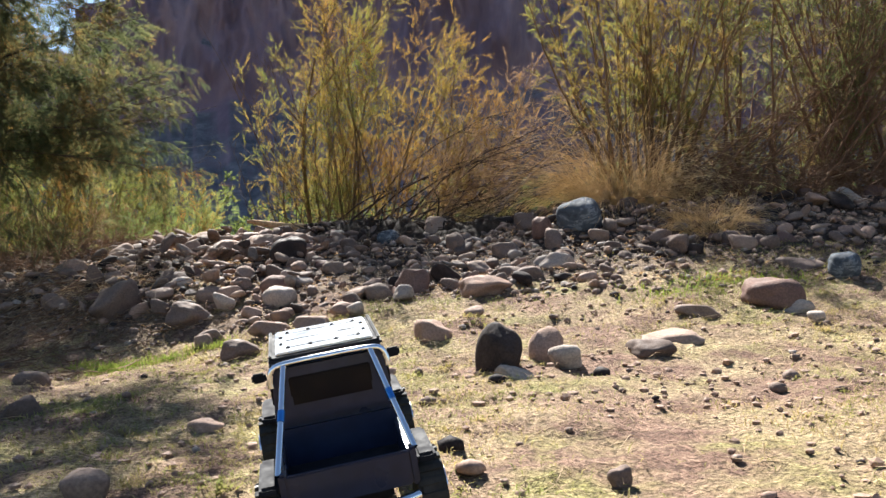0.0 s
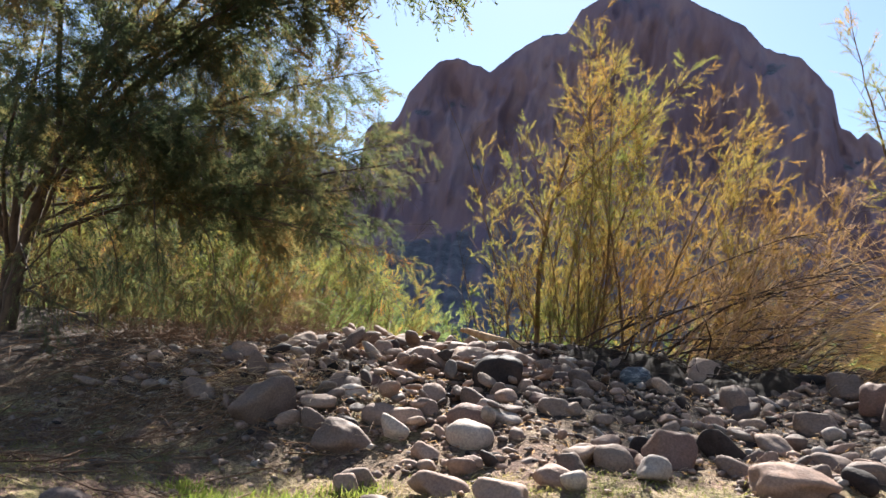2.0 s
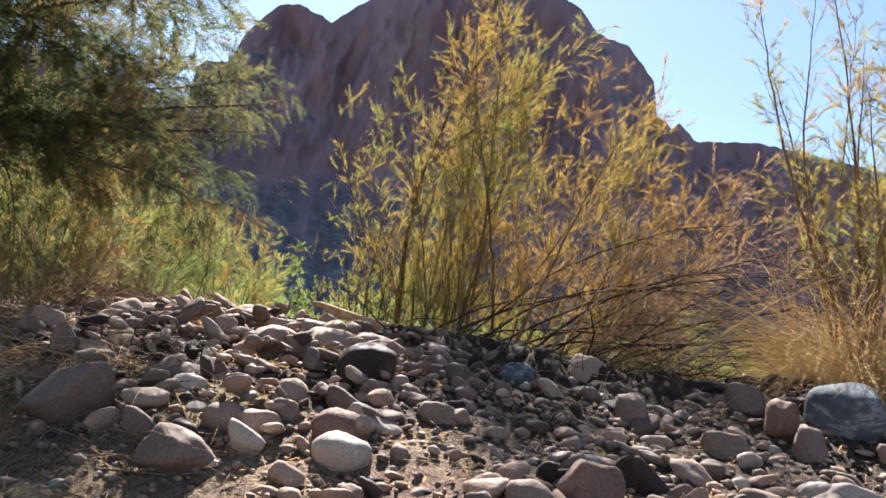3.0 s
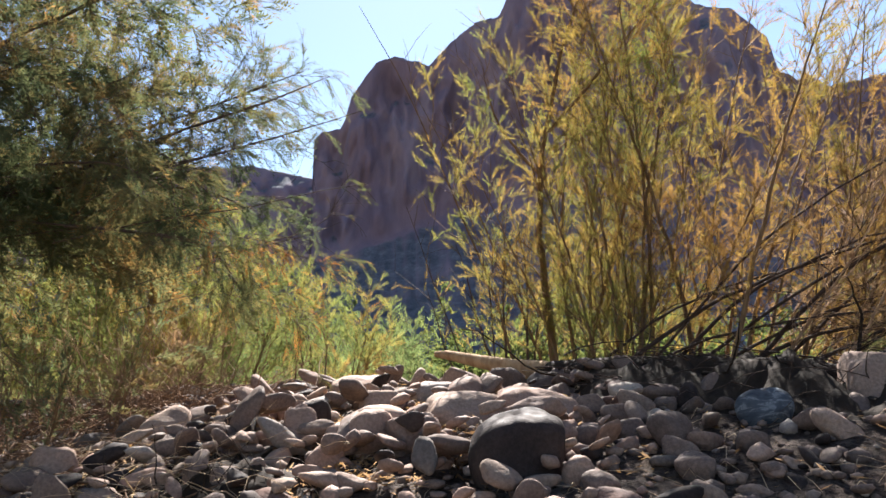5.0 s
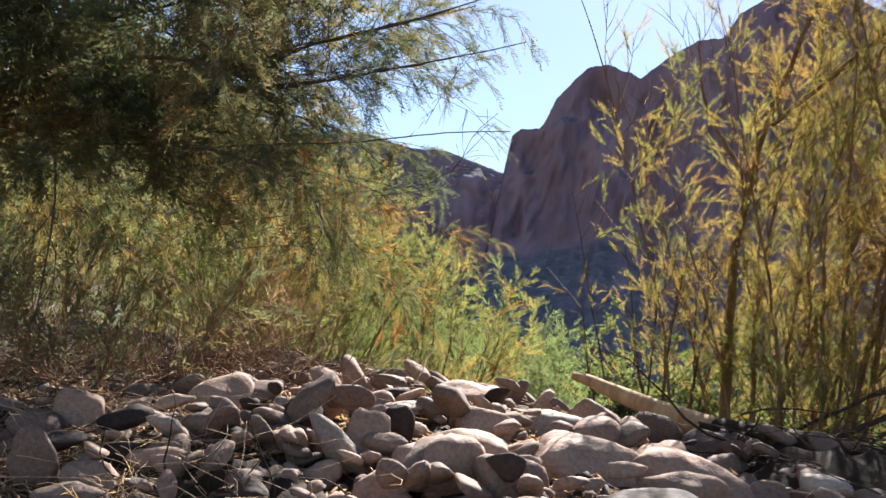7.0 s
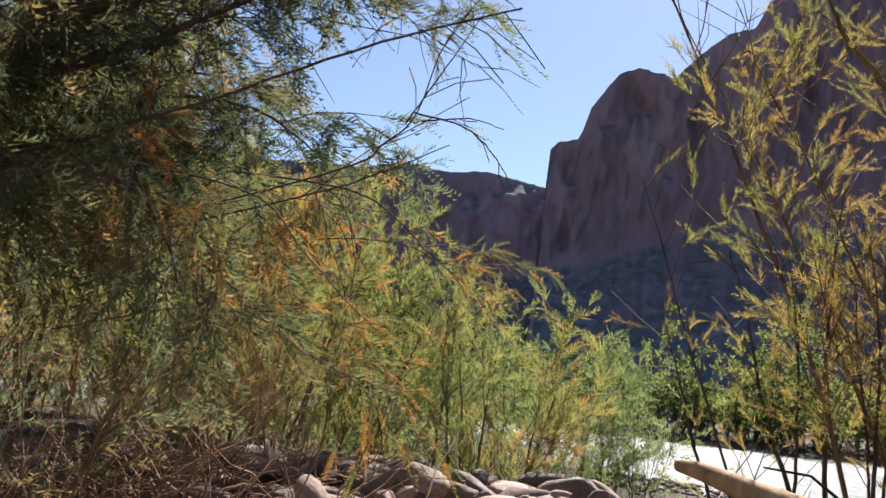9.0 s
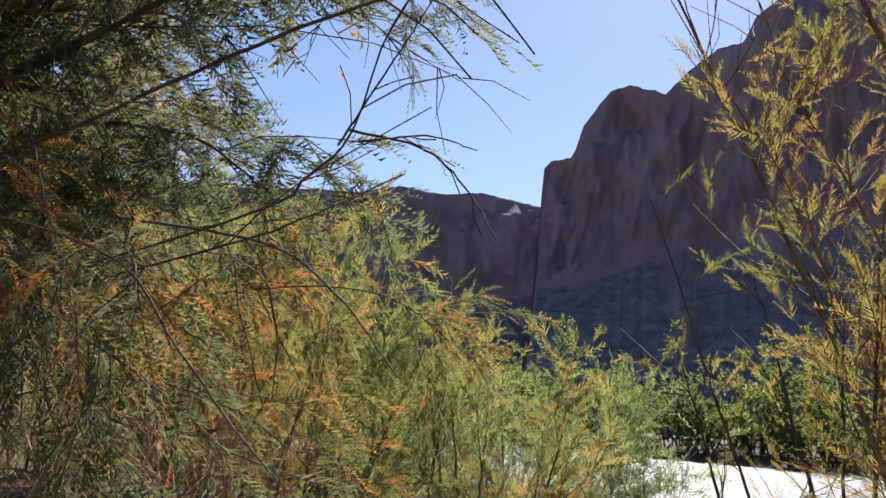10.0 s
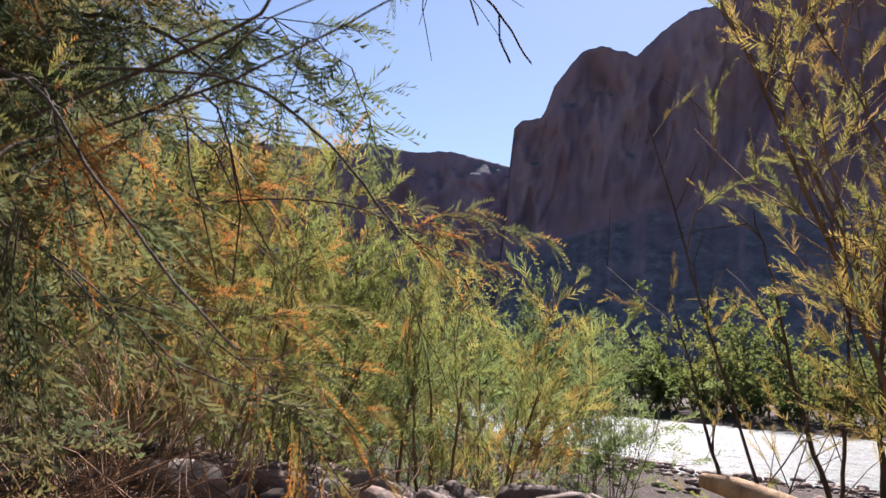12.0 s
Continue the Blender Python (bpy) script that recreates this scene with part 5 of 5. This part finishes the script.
def meadow():
    rng = np.random.default_rng(44)
    ps, ls, ks, ws = [], [], [], []
    while len(ps) < 62000:
        x, y = rng.uniform(-2.6, 4.2), rng.uniform(0.9, 5.7)
        v = noise.noise(Vector((x * 1.2, y * 1.2, 5))) + 0.6 * noise.noise(Vector((x * 3.5, y * 3.5, 9)))
        if v < rng.uniform(-0.6, 0.45) or (y > 5.0 and x < 1.0):
            continue
        ps.append((x, y, land(x, y) - 0.004)), ls.append(rng.uniform(0.012, 0.042)), ks.append(rng.uniform(0.5, 2.4)), ws.append(rng.uniform(0.0016, 0.0034))
    for _ in range(900):
        cx, cy = rng.uniform(-2.4, 4.0), rng.uniform(1.0, 5.5)
        if noise.noise(Vector((cx * 1.2, cy * 1.2, 5))) < rng.uniform(-0.4, 0.35) or (cy > 5.0 and cx < 1.0):
            continue
        r = rng.uniform(0.015, 0.06)
        for _ in range(int(rng.integers(25, 70))):
            x, y = cx + rng.normal() * r, cy + rng.normal() * r
            ps.append((x, y, land(x, y) - 0.004)), ls.append(rng.uniform(0.016, 0.045)), ks.append(rng.uniform(0.7, 2.4)), ws.append(rng.uniform(0.0025, 0.0045))
    tagged(new("grass", mesh_of_blades(ps, ls, ks, ws, GRASS, rng)), "short yellow green grass on the sandy bank", "grass", kind="stuff")
    ps, ls, ks, ws = [], [], [], []
    for cx, cy, r, count in ((-1.1, 4.45, 0.06, 420), (-0.93, 4.62, 0.07, 380), (-0.74, 4.74, 0.07, 320), (-1.3, 4.6, 0.06, 260), (-1.0, 4.36, 0.05, 200), (1.75, 5.05, 0.14, 300), (2.0, 5.0, 0.12, 250), (1.5, 4.85, 0.14, 220)):
        for _ in range(count):
            x, y = cx + rng.normal() * r, cy + rng.normal() * r * 0.7
            ps.append((x, y, land(x, y) - 0.004)), ls.append(rng.uniform(0.025, 0.065)), ks.append(rng.uniform(0.3, 1.6)), ws.append(rng.uniform(0.003, 0.005))
    tagged(new("grass_tufts", mesh_of_blades(ps, ls, ks, ws, GREEN_GRASS, rng)), "fresh green grass tufts beside the stones", "grass", kind="stuff")


def mesh_of_blades(ps, ls, ks, ws, material, rng):
    return blades("grass", ps, ls, ks, ws, material, rng)


meadow()


def litter():
    """Straw and dead stalks that lie on the ground and the stones."""
    rng = np.random.default_rng(71)
    lines = []
    for i in range(5200):
        u = rng.uniform()
        if u < 0.5:
            x, y = rng.uniform(-2.3, 3.6), rng.uniform(1.2, 5.4)
        elif u < 0.75:
            x, y = rng.normal(-2.1, 0.4), rng.normal(5.75, 0.35)
        else:
            x, y = rng.uniform(-2.6, 3.2), rng.uniform(5.0, 7.2)
        a, l = rng.uniform(0, 2 * math.pi), 0.03 + 0.17 * rng.uniform() ** 3
        q = [(x + math.cos(a) * l * s, y + math.sin(a) * l * s) for s in (-0.5, 0, 0.5)]
        lift = rng.uniform(0.002, 0.02)
        lines.append(([(px, py, land(px, py) + 0.004 + lift * (k == 1) + rng.uniform(0, 0.012)) for k, (px, py) in enumerate(q)], (0.0005, 0.001, 0.0004)))
    tagged(new("straw_litter", tubes("straw_litter", lines, DEAD, 3)), "dry straw and dead stalks scattered on the ground", "straw", kind="stuff")


litter()


def brush_litter():
    """Dark dead twigs and leaf litter that lie in the shade under the overhanging tree."""
    rng = np.random.default_rng(58)
    lines = []
    for _ in range(1500):
        x, y = rng.normal(-2.3, 0.75), rng.normal(5.35, 0.7)
        if x > -0.9 or (x > -1.5 and y > 5.6):
            continue
        a, l = rng.uniform(0, 2 * math.pi), 0.05 + 0.4 * rng.uniform() ** 3
        q = [(x + math.cos(a) * l * s, y + math.sin(a) * l * s) for s in (-0.5, 0, 0.5)]
        lines.append(([(px, py, land(px, py) + 0.006 + rng.uniform(0, 0.04)) for px, py in q], (0.0007 + l * 0.004, 0.0012 + l * 0.006, 0.0007)))
    tagged(new("brush_litter", tubes("brush_litter", lines, BRUSH, 4)), "dead twigs and leaf litter in the shade of the tree", "twigs", kind="stuff")


brush_litter()


def dead_brush(x, y, wide, tall, seed, count, label):
    """A tangle of thin dead twigs."""
    rng = np.random.default_rng(seed)
    lines = []
    for _ in range(count):
        bx, by = x + rng.normal() * wide * 0.5, y + rng.normal() * wide * 0.4
        way = (rng.normal() * 0.9, rng.normal() * 0.6, rng.uniform(0.1, 1.0))
        lines.append((wander((bx, by, land(bx, by) + rng.uniform(-0.01, tall * 0.3)), way, tall * rng.uniform(0.5, 1.5), 4, rng, 0.26, 0.12), np.linspace(0.0026, 0.0008, 5)))
    tagged(new("dead_brush", tubes("dead_brush", lines, BRUSH, 3)), label, "brush", "tangles of dead brush", "stuff")


dead_brush(-2.5, 6.75, 0.5, 0.25, 151, 380, "tangled red brown dead twigs under the overhanging tree")
dead_brush(-2.9, 6.3, 0.5, 0.25, 152, 300, "tangled red brown dead twigs under the overhanging tree")
dead_brush(2.4, 7.0, 0.7, 0.5, 153, 420, "tangled red brown dead twigs at the foot of the thicket")
dead_brush(3.4, 6.9, 0.7, 0.5, 154, 420, "tangled red brown dead twigs at the foot of the thicket")


def straw_clump(x, y, tall, wide, seed, label, count=900):
    rng = np.random.default_rng(seed)
    lines = []
    for _ in range(count):
        a, r = rng.uniform(0, 2 * math.pi), wide * math.sqrt(rng.uniform()) * 0.5
        bx, by = x + r * math.cos(a), y + r * math.sin(a)
        pts = wander((bx, by, land(bx, by) - 0.01), (math.cos(a) * 0.5 + rng.normal() * 0.3, math.sin(a) * 0.5 + rng.normal() * 0.3, 1.0), tall * rng.uniform(0.5, 1.2), 6, rng, 0.22, 0.3)
        lines.append((pts, np.linspace(0.0015, 0.0006, 7)))
    tagged(new("straw_clump", tubes("straw_clump", lines, STRAW, 3)), label, "dry grass", "clumps of dry grass", "stuff")


def dry_stalks():
    """Bleached stalks and thin dead branches strewn over the stones at the edge of the shade."""
    rng = np.random.default_rng(66)
    lines = []
    for _ in range(190):
        x, y = rng.normal(-1.95, 0.38), rng.normal(5.65, 0.3)
        p = (x, y, land(x, y) + rng.uniform(0.03, 0.12))
        a = rng.normal(0.3, 0.7)
        lines.append((wander(p, (math.cos(a), math.sin(a), rng.uniform(-0.15, 0.2)), rng.uniform(0.12, 0.42), 6, rng, 0.22, 0.05), np.linspace(rng.uniform(0.0006, 0.0013), 0.0004, 7)))
    tagged(new("dry_stalks", tubes("dry_stalks", lines, DEAD, 4)), "bleached dry stalks strewn over the stones", "straw", kind="stuff")


def root_hollow():
    """A shaded hollow in the front of the heap, its shade put into dark rotten soil with torn roots under the stones.
    """
    rng = np.random.default_rng(83)
    verts, w = [], 22
    for i in range(34):
        for j in range(w):
            u, v = i / 33 * 2 - 1, j / (w - 1) * 2 - 1
            x, y = -1.48 + 0.3 * u, 5.93 + 0.16 * v
            # raised slightly, not sunk: the hollow's darkness is only in the colour
            bulge = max(0.0, 1 - u * u) * max(0.0, 1 - v * v)
            verts.append((x, y, land(x, y) - 0.02 + 0.07 * bulge * (1 + 0.7 * noise.noise(Vector((x * 9, y * 9, 1))) + 0.5 * noise.noise(Vector((x * 28, y * 28, 3))))))
    i, j = np.meshgrid(np.arange(33), np.arange(w - 1), indexing="ij")
    faces = np.stack([i * w + j, i * w + j + 1, (i + 1) * w + j + 1, (i + 1) * w + j], -1).reshape(-1, 4)
    ob = tagged(new("root_mass", mesh_of("root_mass", verts, faces, ROT_SHADE)), "rotten root mass coloured dark for a shaded hollow in the front of the stone heap", "roots")
    for _ in range(36):
        x, y = -1.48 + rng.uniform(-0.28, 0.28), 5.86 + rng.normal() * 0.05
        line = wander((x, y, land(x, y) + 0.04), (rng.normal() * 0.7, -0.6, rng.uniform(-0.2, 0.9)), rng.uniform(0.06, 0.2), 6, rng, 0.3, 0.1)
        part("root", tubes("root", [(line, np.linspace(rng.uniform(0.0012, 0.0028), 0.0006, 7))], DEAD if rng.uniform() < 0.45 else ROT_SHADE, 5), ob)


root_hollow()


def leaf_litter():
    """Dry fallen leaf scraps caught between the stones of the heap and under the shrubs."""
    rng = np.random.default_rng(88)
    verts, count = [], 0
    while count < 9000:
        x, y = (rng.normal(-1.6, 0.45), rng.normal(6.4, 0.5)) if rng.uniform() < 0.65 else (rng.uniform(-2.8, 2.2), rng.uniform(5.0, 7.3))
        if noise.noise(Vector((x * 5, y * 5, 14))) < rng.uniform(-0.3, 0.3) or y < 4.9:
            continue
        a, long, wide = rng.uniform(0, math.tau), rng.uniform(0.006, 0.022), rng.uniform(0.002, 0.006)
        c, d = np.array([math.cos(a), math.sin(a), rng.normal() * 0.35]) * long, np.array([-math.sin(a), math.cos(a), rng.normal() * 0.35]) * wide
        p = np.array([x, y, land(x, y) + rng.uniform(0.004, 0.02)])
        verts += [p - c, p + d, p + c, p - d]
        count += 1
    tagged(new("leaf_litter", mesh_of("leaf_litter", verts, np.arange(len(verts)).reshape(-1, 4), LITTER, False)), "dry orange brown leaf scraps between the stones", "leaf litter", kind="stuff")


leaf_litter()


def leaning_branch():
    """A bleached dead branch that rises from the stones towards the dry grass."""
    ob = tagged(new("dead_branch"), "bleached dead branch leaning from the stones into dry grass", "branch")
    limbs = [([(0.52, 7.1, 1.36), (0.78, 7.1, 1.62), (1.02, 7.1, 1.82), (1.35, 7.12, 2.05)], 0.014), ([(0.8, 7.1, 1.63), (1.05, 7.05, 1.72), (1.3, 7.0, 1.78)], 0.006)]
    boughs(ob, limbs, 86, DEAD, LEAF_DRY, 5.0, (0.15, 0.4), 10, (0.08, 0.2), 20, 0.04, 0.15, 1.0, 0.01, 0.2, 8, 0.2, bare=1.0, thin=0.0014)


leaning_branch()
dry_stalks()
straw_clump(1.48, 7.1, 0.95, 0.6, 91, "tall bleached dry grass clump beside the blue boulder", 1500)
straw_clump(1.95, 6.1, 0.28, 0.42, 92, "low reddish dry grass clump on the slope", 700)
straw_clump(-1.85, 5.72, 0.11, 0.5, 93, "matted dry straw over the stones", 300)
straw_clump(0.55, 7.35, 0.5, 0.3, 94, "orange dry grass stalks under the golden shrub", 350)


# ---- the model truck ----
PAINT = plain("dark blue body paint", (0.010, 0.017, 0.042), 0.32, 0.0, 40, 0.2, Coat_Weight=0.1, Specular_IOR_Level=0.3)
PANEL = plain("brushed silver roof panel", (0.48, 0.52, 0.58), 0.15, 0.9, 90, 0.06)
CHROME = plain("polished chrome tube", (0.75, 0.76, 0.78), 0.12, 1.0, 60, 0.05)
BLACK = plain("black plastic", (0.013, 0.013, 0.016), 0.85, 0.0, 120, 0.2, Specular_IOR_Level=0.15)
BLUE = plain("blue anodised metal", (0.05, 0.22, 0.55), 0.3, 0.8, 60, 0.05)
RUBBER = plain("black tyre rubber", (0.022, 0.021, 0.02), 0.8, 0.0, 150, 0.3)
SMOKED = plain("smoked window plastic", (0.004, 0.005, 0.008), 0.1, 0.0, 30, 0.1, Specular_IOR_Level=0.12)


def box(w, d, h, x, y, z, bevel=0.004, taper=0.0, shear=0.0):
    """A bevelled block centred on x, y with its foot at z; taper narrows its top, shear moves its top along y."""
    bm = bmesh.new()
    bmesh.ops.create_cube(bm, size=1)
    for v in bm.verts:
        top = v.co.z > 0
        k = 1 - taper * top
        v.co = Vector((v.co.x * w * k, v.co.y * d * k + shear * top, (v.co.z + 0.5) * h))
    bmesh.ops.bevel(bm, geom=bm.edges[:], offset=bevel, segments=2, affect="EDGES")
    bmesh.ops.translate(bm, verts=bm.verts, vec=(x, y, z))
    return bm


def cylinder(radius, wide, x, y, z, sides=28):
    bm = bmesh.new()
    bmesh.ops.create_cone(bm, cap_ends=True, segments=sides, radius1=radius, radius2=radius, depth=wide, matrix=pose(x, y, z, 0, 90, 0))
    edges = [e for e in bm.edges if len(e.link_faces) == 2 and any(len(f.verts) > 4 for f in e.link_faces)]
    bmesh.ops.bevel(bm, geom=edges, offset=min(0.006, wide * 0.2), segments=2, affect="EDGES")
    return bm


def model_truck():
    """A radio-controlled crawler truck, seen from behind: its front points along +y."""
    truck = tagged(new("model_truck"), "dark blue radio-controlled crawler truck with silver roof panel and chrome bars", "toy truck")

    def add(name, bm, material, label="", parent=truck, smooth=False):
        return part(name, from_bmesh(name, bm, material, smooth), parent, label)

    add("chassis", box(0.12, 0.40, 0.03, 0, 0.0, 0.065), BLACK)
    add("body", box(0.19, 0.19, 0.075, 0, 0.0, 0.095, 0.008, 0.03), PAINT)
    add("hood", box(0.175, 0.13, 0.065, 0, 0.155, 0.095, 0.01, 0.06), PAINT)
    add("grille", box(0.13, 0.008, 0.04, 0, 0.222, 0.10, 0.002), BLACK)
    cab = add("cab", box(0.186, 0.185, 0.098, 0, -0.005, 0.168, 0.008, 0.09, -0.004), PAINT)
    add("rear_window", box(0.125, 0.006, 0.045, 0, -0.0945, 0.198, 0.002), SMOKED, "smoked rear window", cab)
    for s in (-1, 1):
        add("side_window", box(0.006, 0.065, 0.045, s * 0.0895, -0.045, 0.198, 0.002), SMOKED, "", cab)
        add("side_window", box(0.006, 0.065, 0.045, s * 0.0895, 0.035, 0.198, 0.002), SMOKED, "", cab)
    add("windscreen", box(0.14, 0.006, 0.055, 0, 0.0845, 0.19, 0.002), SMOKED, "", cab)
    roof = add("roof", box(0.174, 0.172, 0.012, 0, -0.009, 0.264, 0.004), BLACK, "black roof frame")
    panel = add("roof_panel", box(0.15, 0.152, 0.005, 0, -0.009, 0.2755, 0.002), PANEL, "shiny silver panel screwed to the roof", roof)
    for y in (-0.058, -0.009, 0.04):
        add("seam", box(0.118, 0.0012, 0.0008, 0, y, 0.2804, 0.0002), BLACK, "", roof)
    for y in (-0.06, 0.044):
        for x in (-0.055, -0.02, 0.02, 0.055):
            add("screw", box(0.006, 0.005, 0.003, x, y, 0.2802, 0.001), BLACK, "", roof)
    for s in (-1, 1):
        for y in (-0.03, 0.015):
            add("screw", box(0.006, 0.005, 0.003, s * 0.066, y, 0.2802, 0.001), BLACK, "", roof)
        add("roof_rail", box(0.005, 0.17, 0.006, s * 0.083, -0.009, 0.2755, 0.002), BLACK, "", roof)
    bar = [(-0.089, -0.106, 0.235), (-0.088, -0.104, 0.25), (-0.078, -0.103, 0.265), (-0.04, -0.103, 0.268), (0, -0.103, 0.268), (0.04, -0.103, 0.268), (0.078, -0.103, 0.265), (0.088, -0.104, 0.25), (0.089, -0.106, 0.235)]
    part("roll_bar", tubes("roll_bar", [(flowing(bar, 33), [0.005] * 33)], CHROME, 10), truck, "polished chrome roll bar")
    for s in (-1, 1):
        strut = [(s * 0.066, -0.106, 0.264), (s * 0.08, -0.165, 0.208), (s * 0.096, -0.23, 0.146)]
        bar_strut = part("bar_strut", tubes("bar_strut", [(strut, [0.0048] * 3)], CHROME, 10), truck, "chrome strut down to the bed")
        part("clamp", tubes("clamp", [([(s * 0.0785, -0.1585, 0.2142), (s * 0.0815, -0.1715, 0.2018)], [0.0056] * 2)], BLUE, 10), bar_strut, "bright blue anodised clamp")
        mirror = add("mirror", box(0.024, 0.01, 0.016, s * 0.114, 0.05, 0.205, 0.003), BLACK)
        add("mirror_arm", box(0.03, 0.006, 0.006, s * 0.1, 0.052, 0.206, 0.001), BLACK, "", mirror)
        add("bed_side", box(0.012, 0.14, 0.055, s * 0.09, -0.17, 0.095, 0.003), PAINT)
        for y in (-0.165, 0.15):
            add("fender", box(0.03, 0.125, 0.012, s * 0.112, y, 0.118, 0.004, 0.1), BLACK)
            wheel = add("wheel", cylinder(0.055, 0.042, s * 0.115, y, 0.055), RUBBER, "knobbly black tyre", truck)
            add("rim", cylinder(0.03, 0.005, s * 0.1375, y, 0.055, 20), CHROME, "", wheel)
            for k in range(18):
                a = k * math.tau / 18
                lug = box(0.04, 0.009, 0.006, 0, 0, 0, 0.001)
                bmesh.ops.transform(lug, matrix=pose(s * 0.115, y + 0.053 * math.sin(a), 0.055 + 0.053 * math.cos(a), -math.degrees(a)), verts=lug.verts)
                add("tread_lug", lug, RUBBER, "", wheel)
    add("bed_floor", box(0.17, 0.14, 0.008, 0, -0.17, 0.10, 0.002), BLACK)
    add("tailgate", box(0.17, 0.008, 0.05, 0, -0.24, 0.098, 0.002), PAINT)
    part("rear_bumper", tubes("rear_bumper", [([(-0.09, -0.25, 0.085), (-0.06, -0.262, 0.085), (0.06, -0.262, 0.085), (0.09, -0.25, 0.085)], [0.007] * 4)], CHROME, 8), truck)
    truck.matrix_world = pose(0.575, 2.23, land(0.575, 2.23) + 0.012, 9, -8, 17) @ Matrix.Scale(1.07, 4)


model_truck()
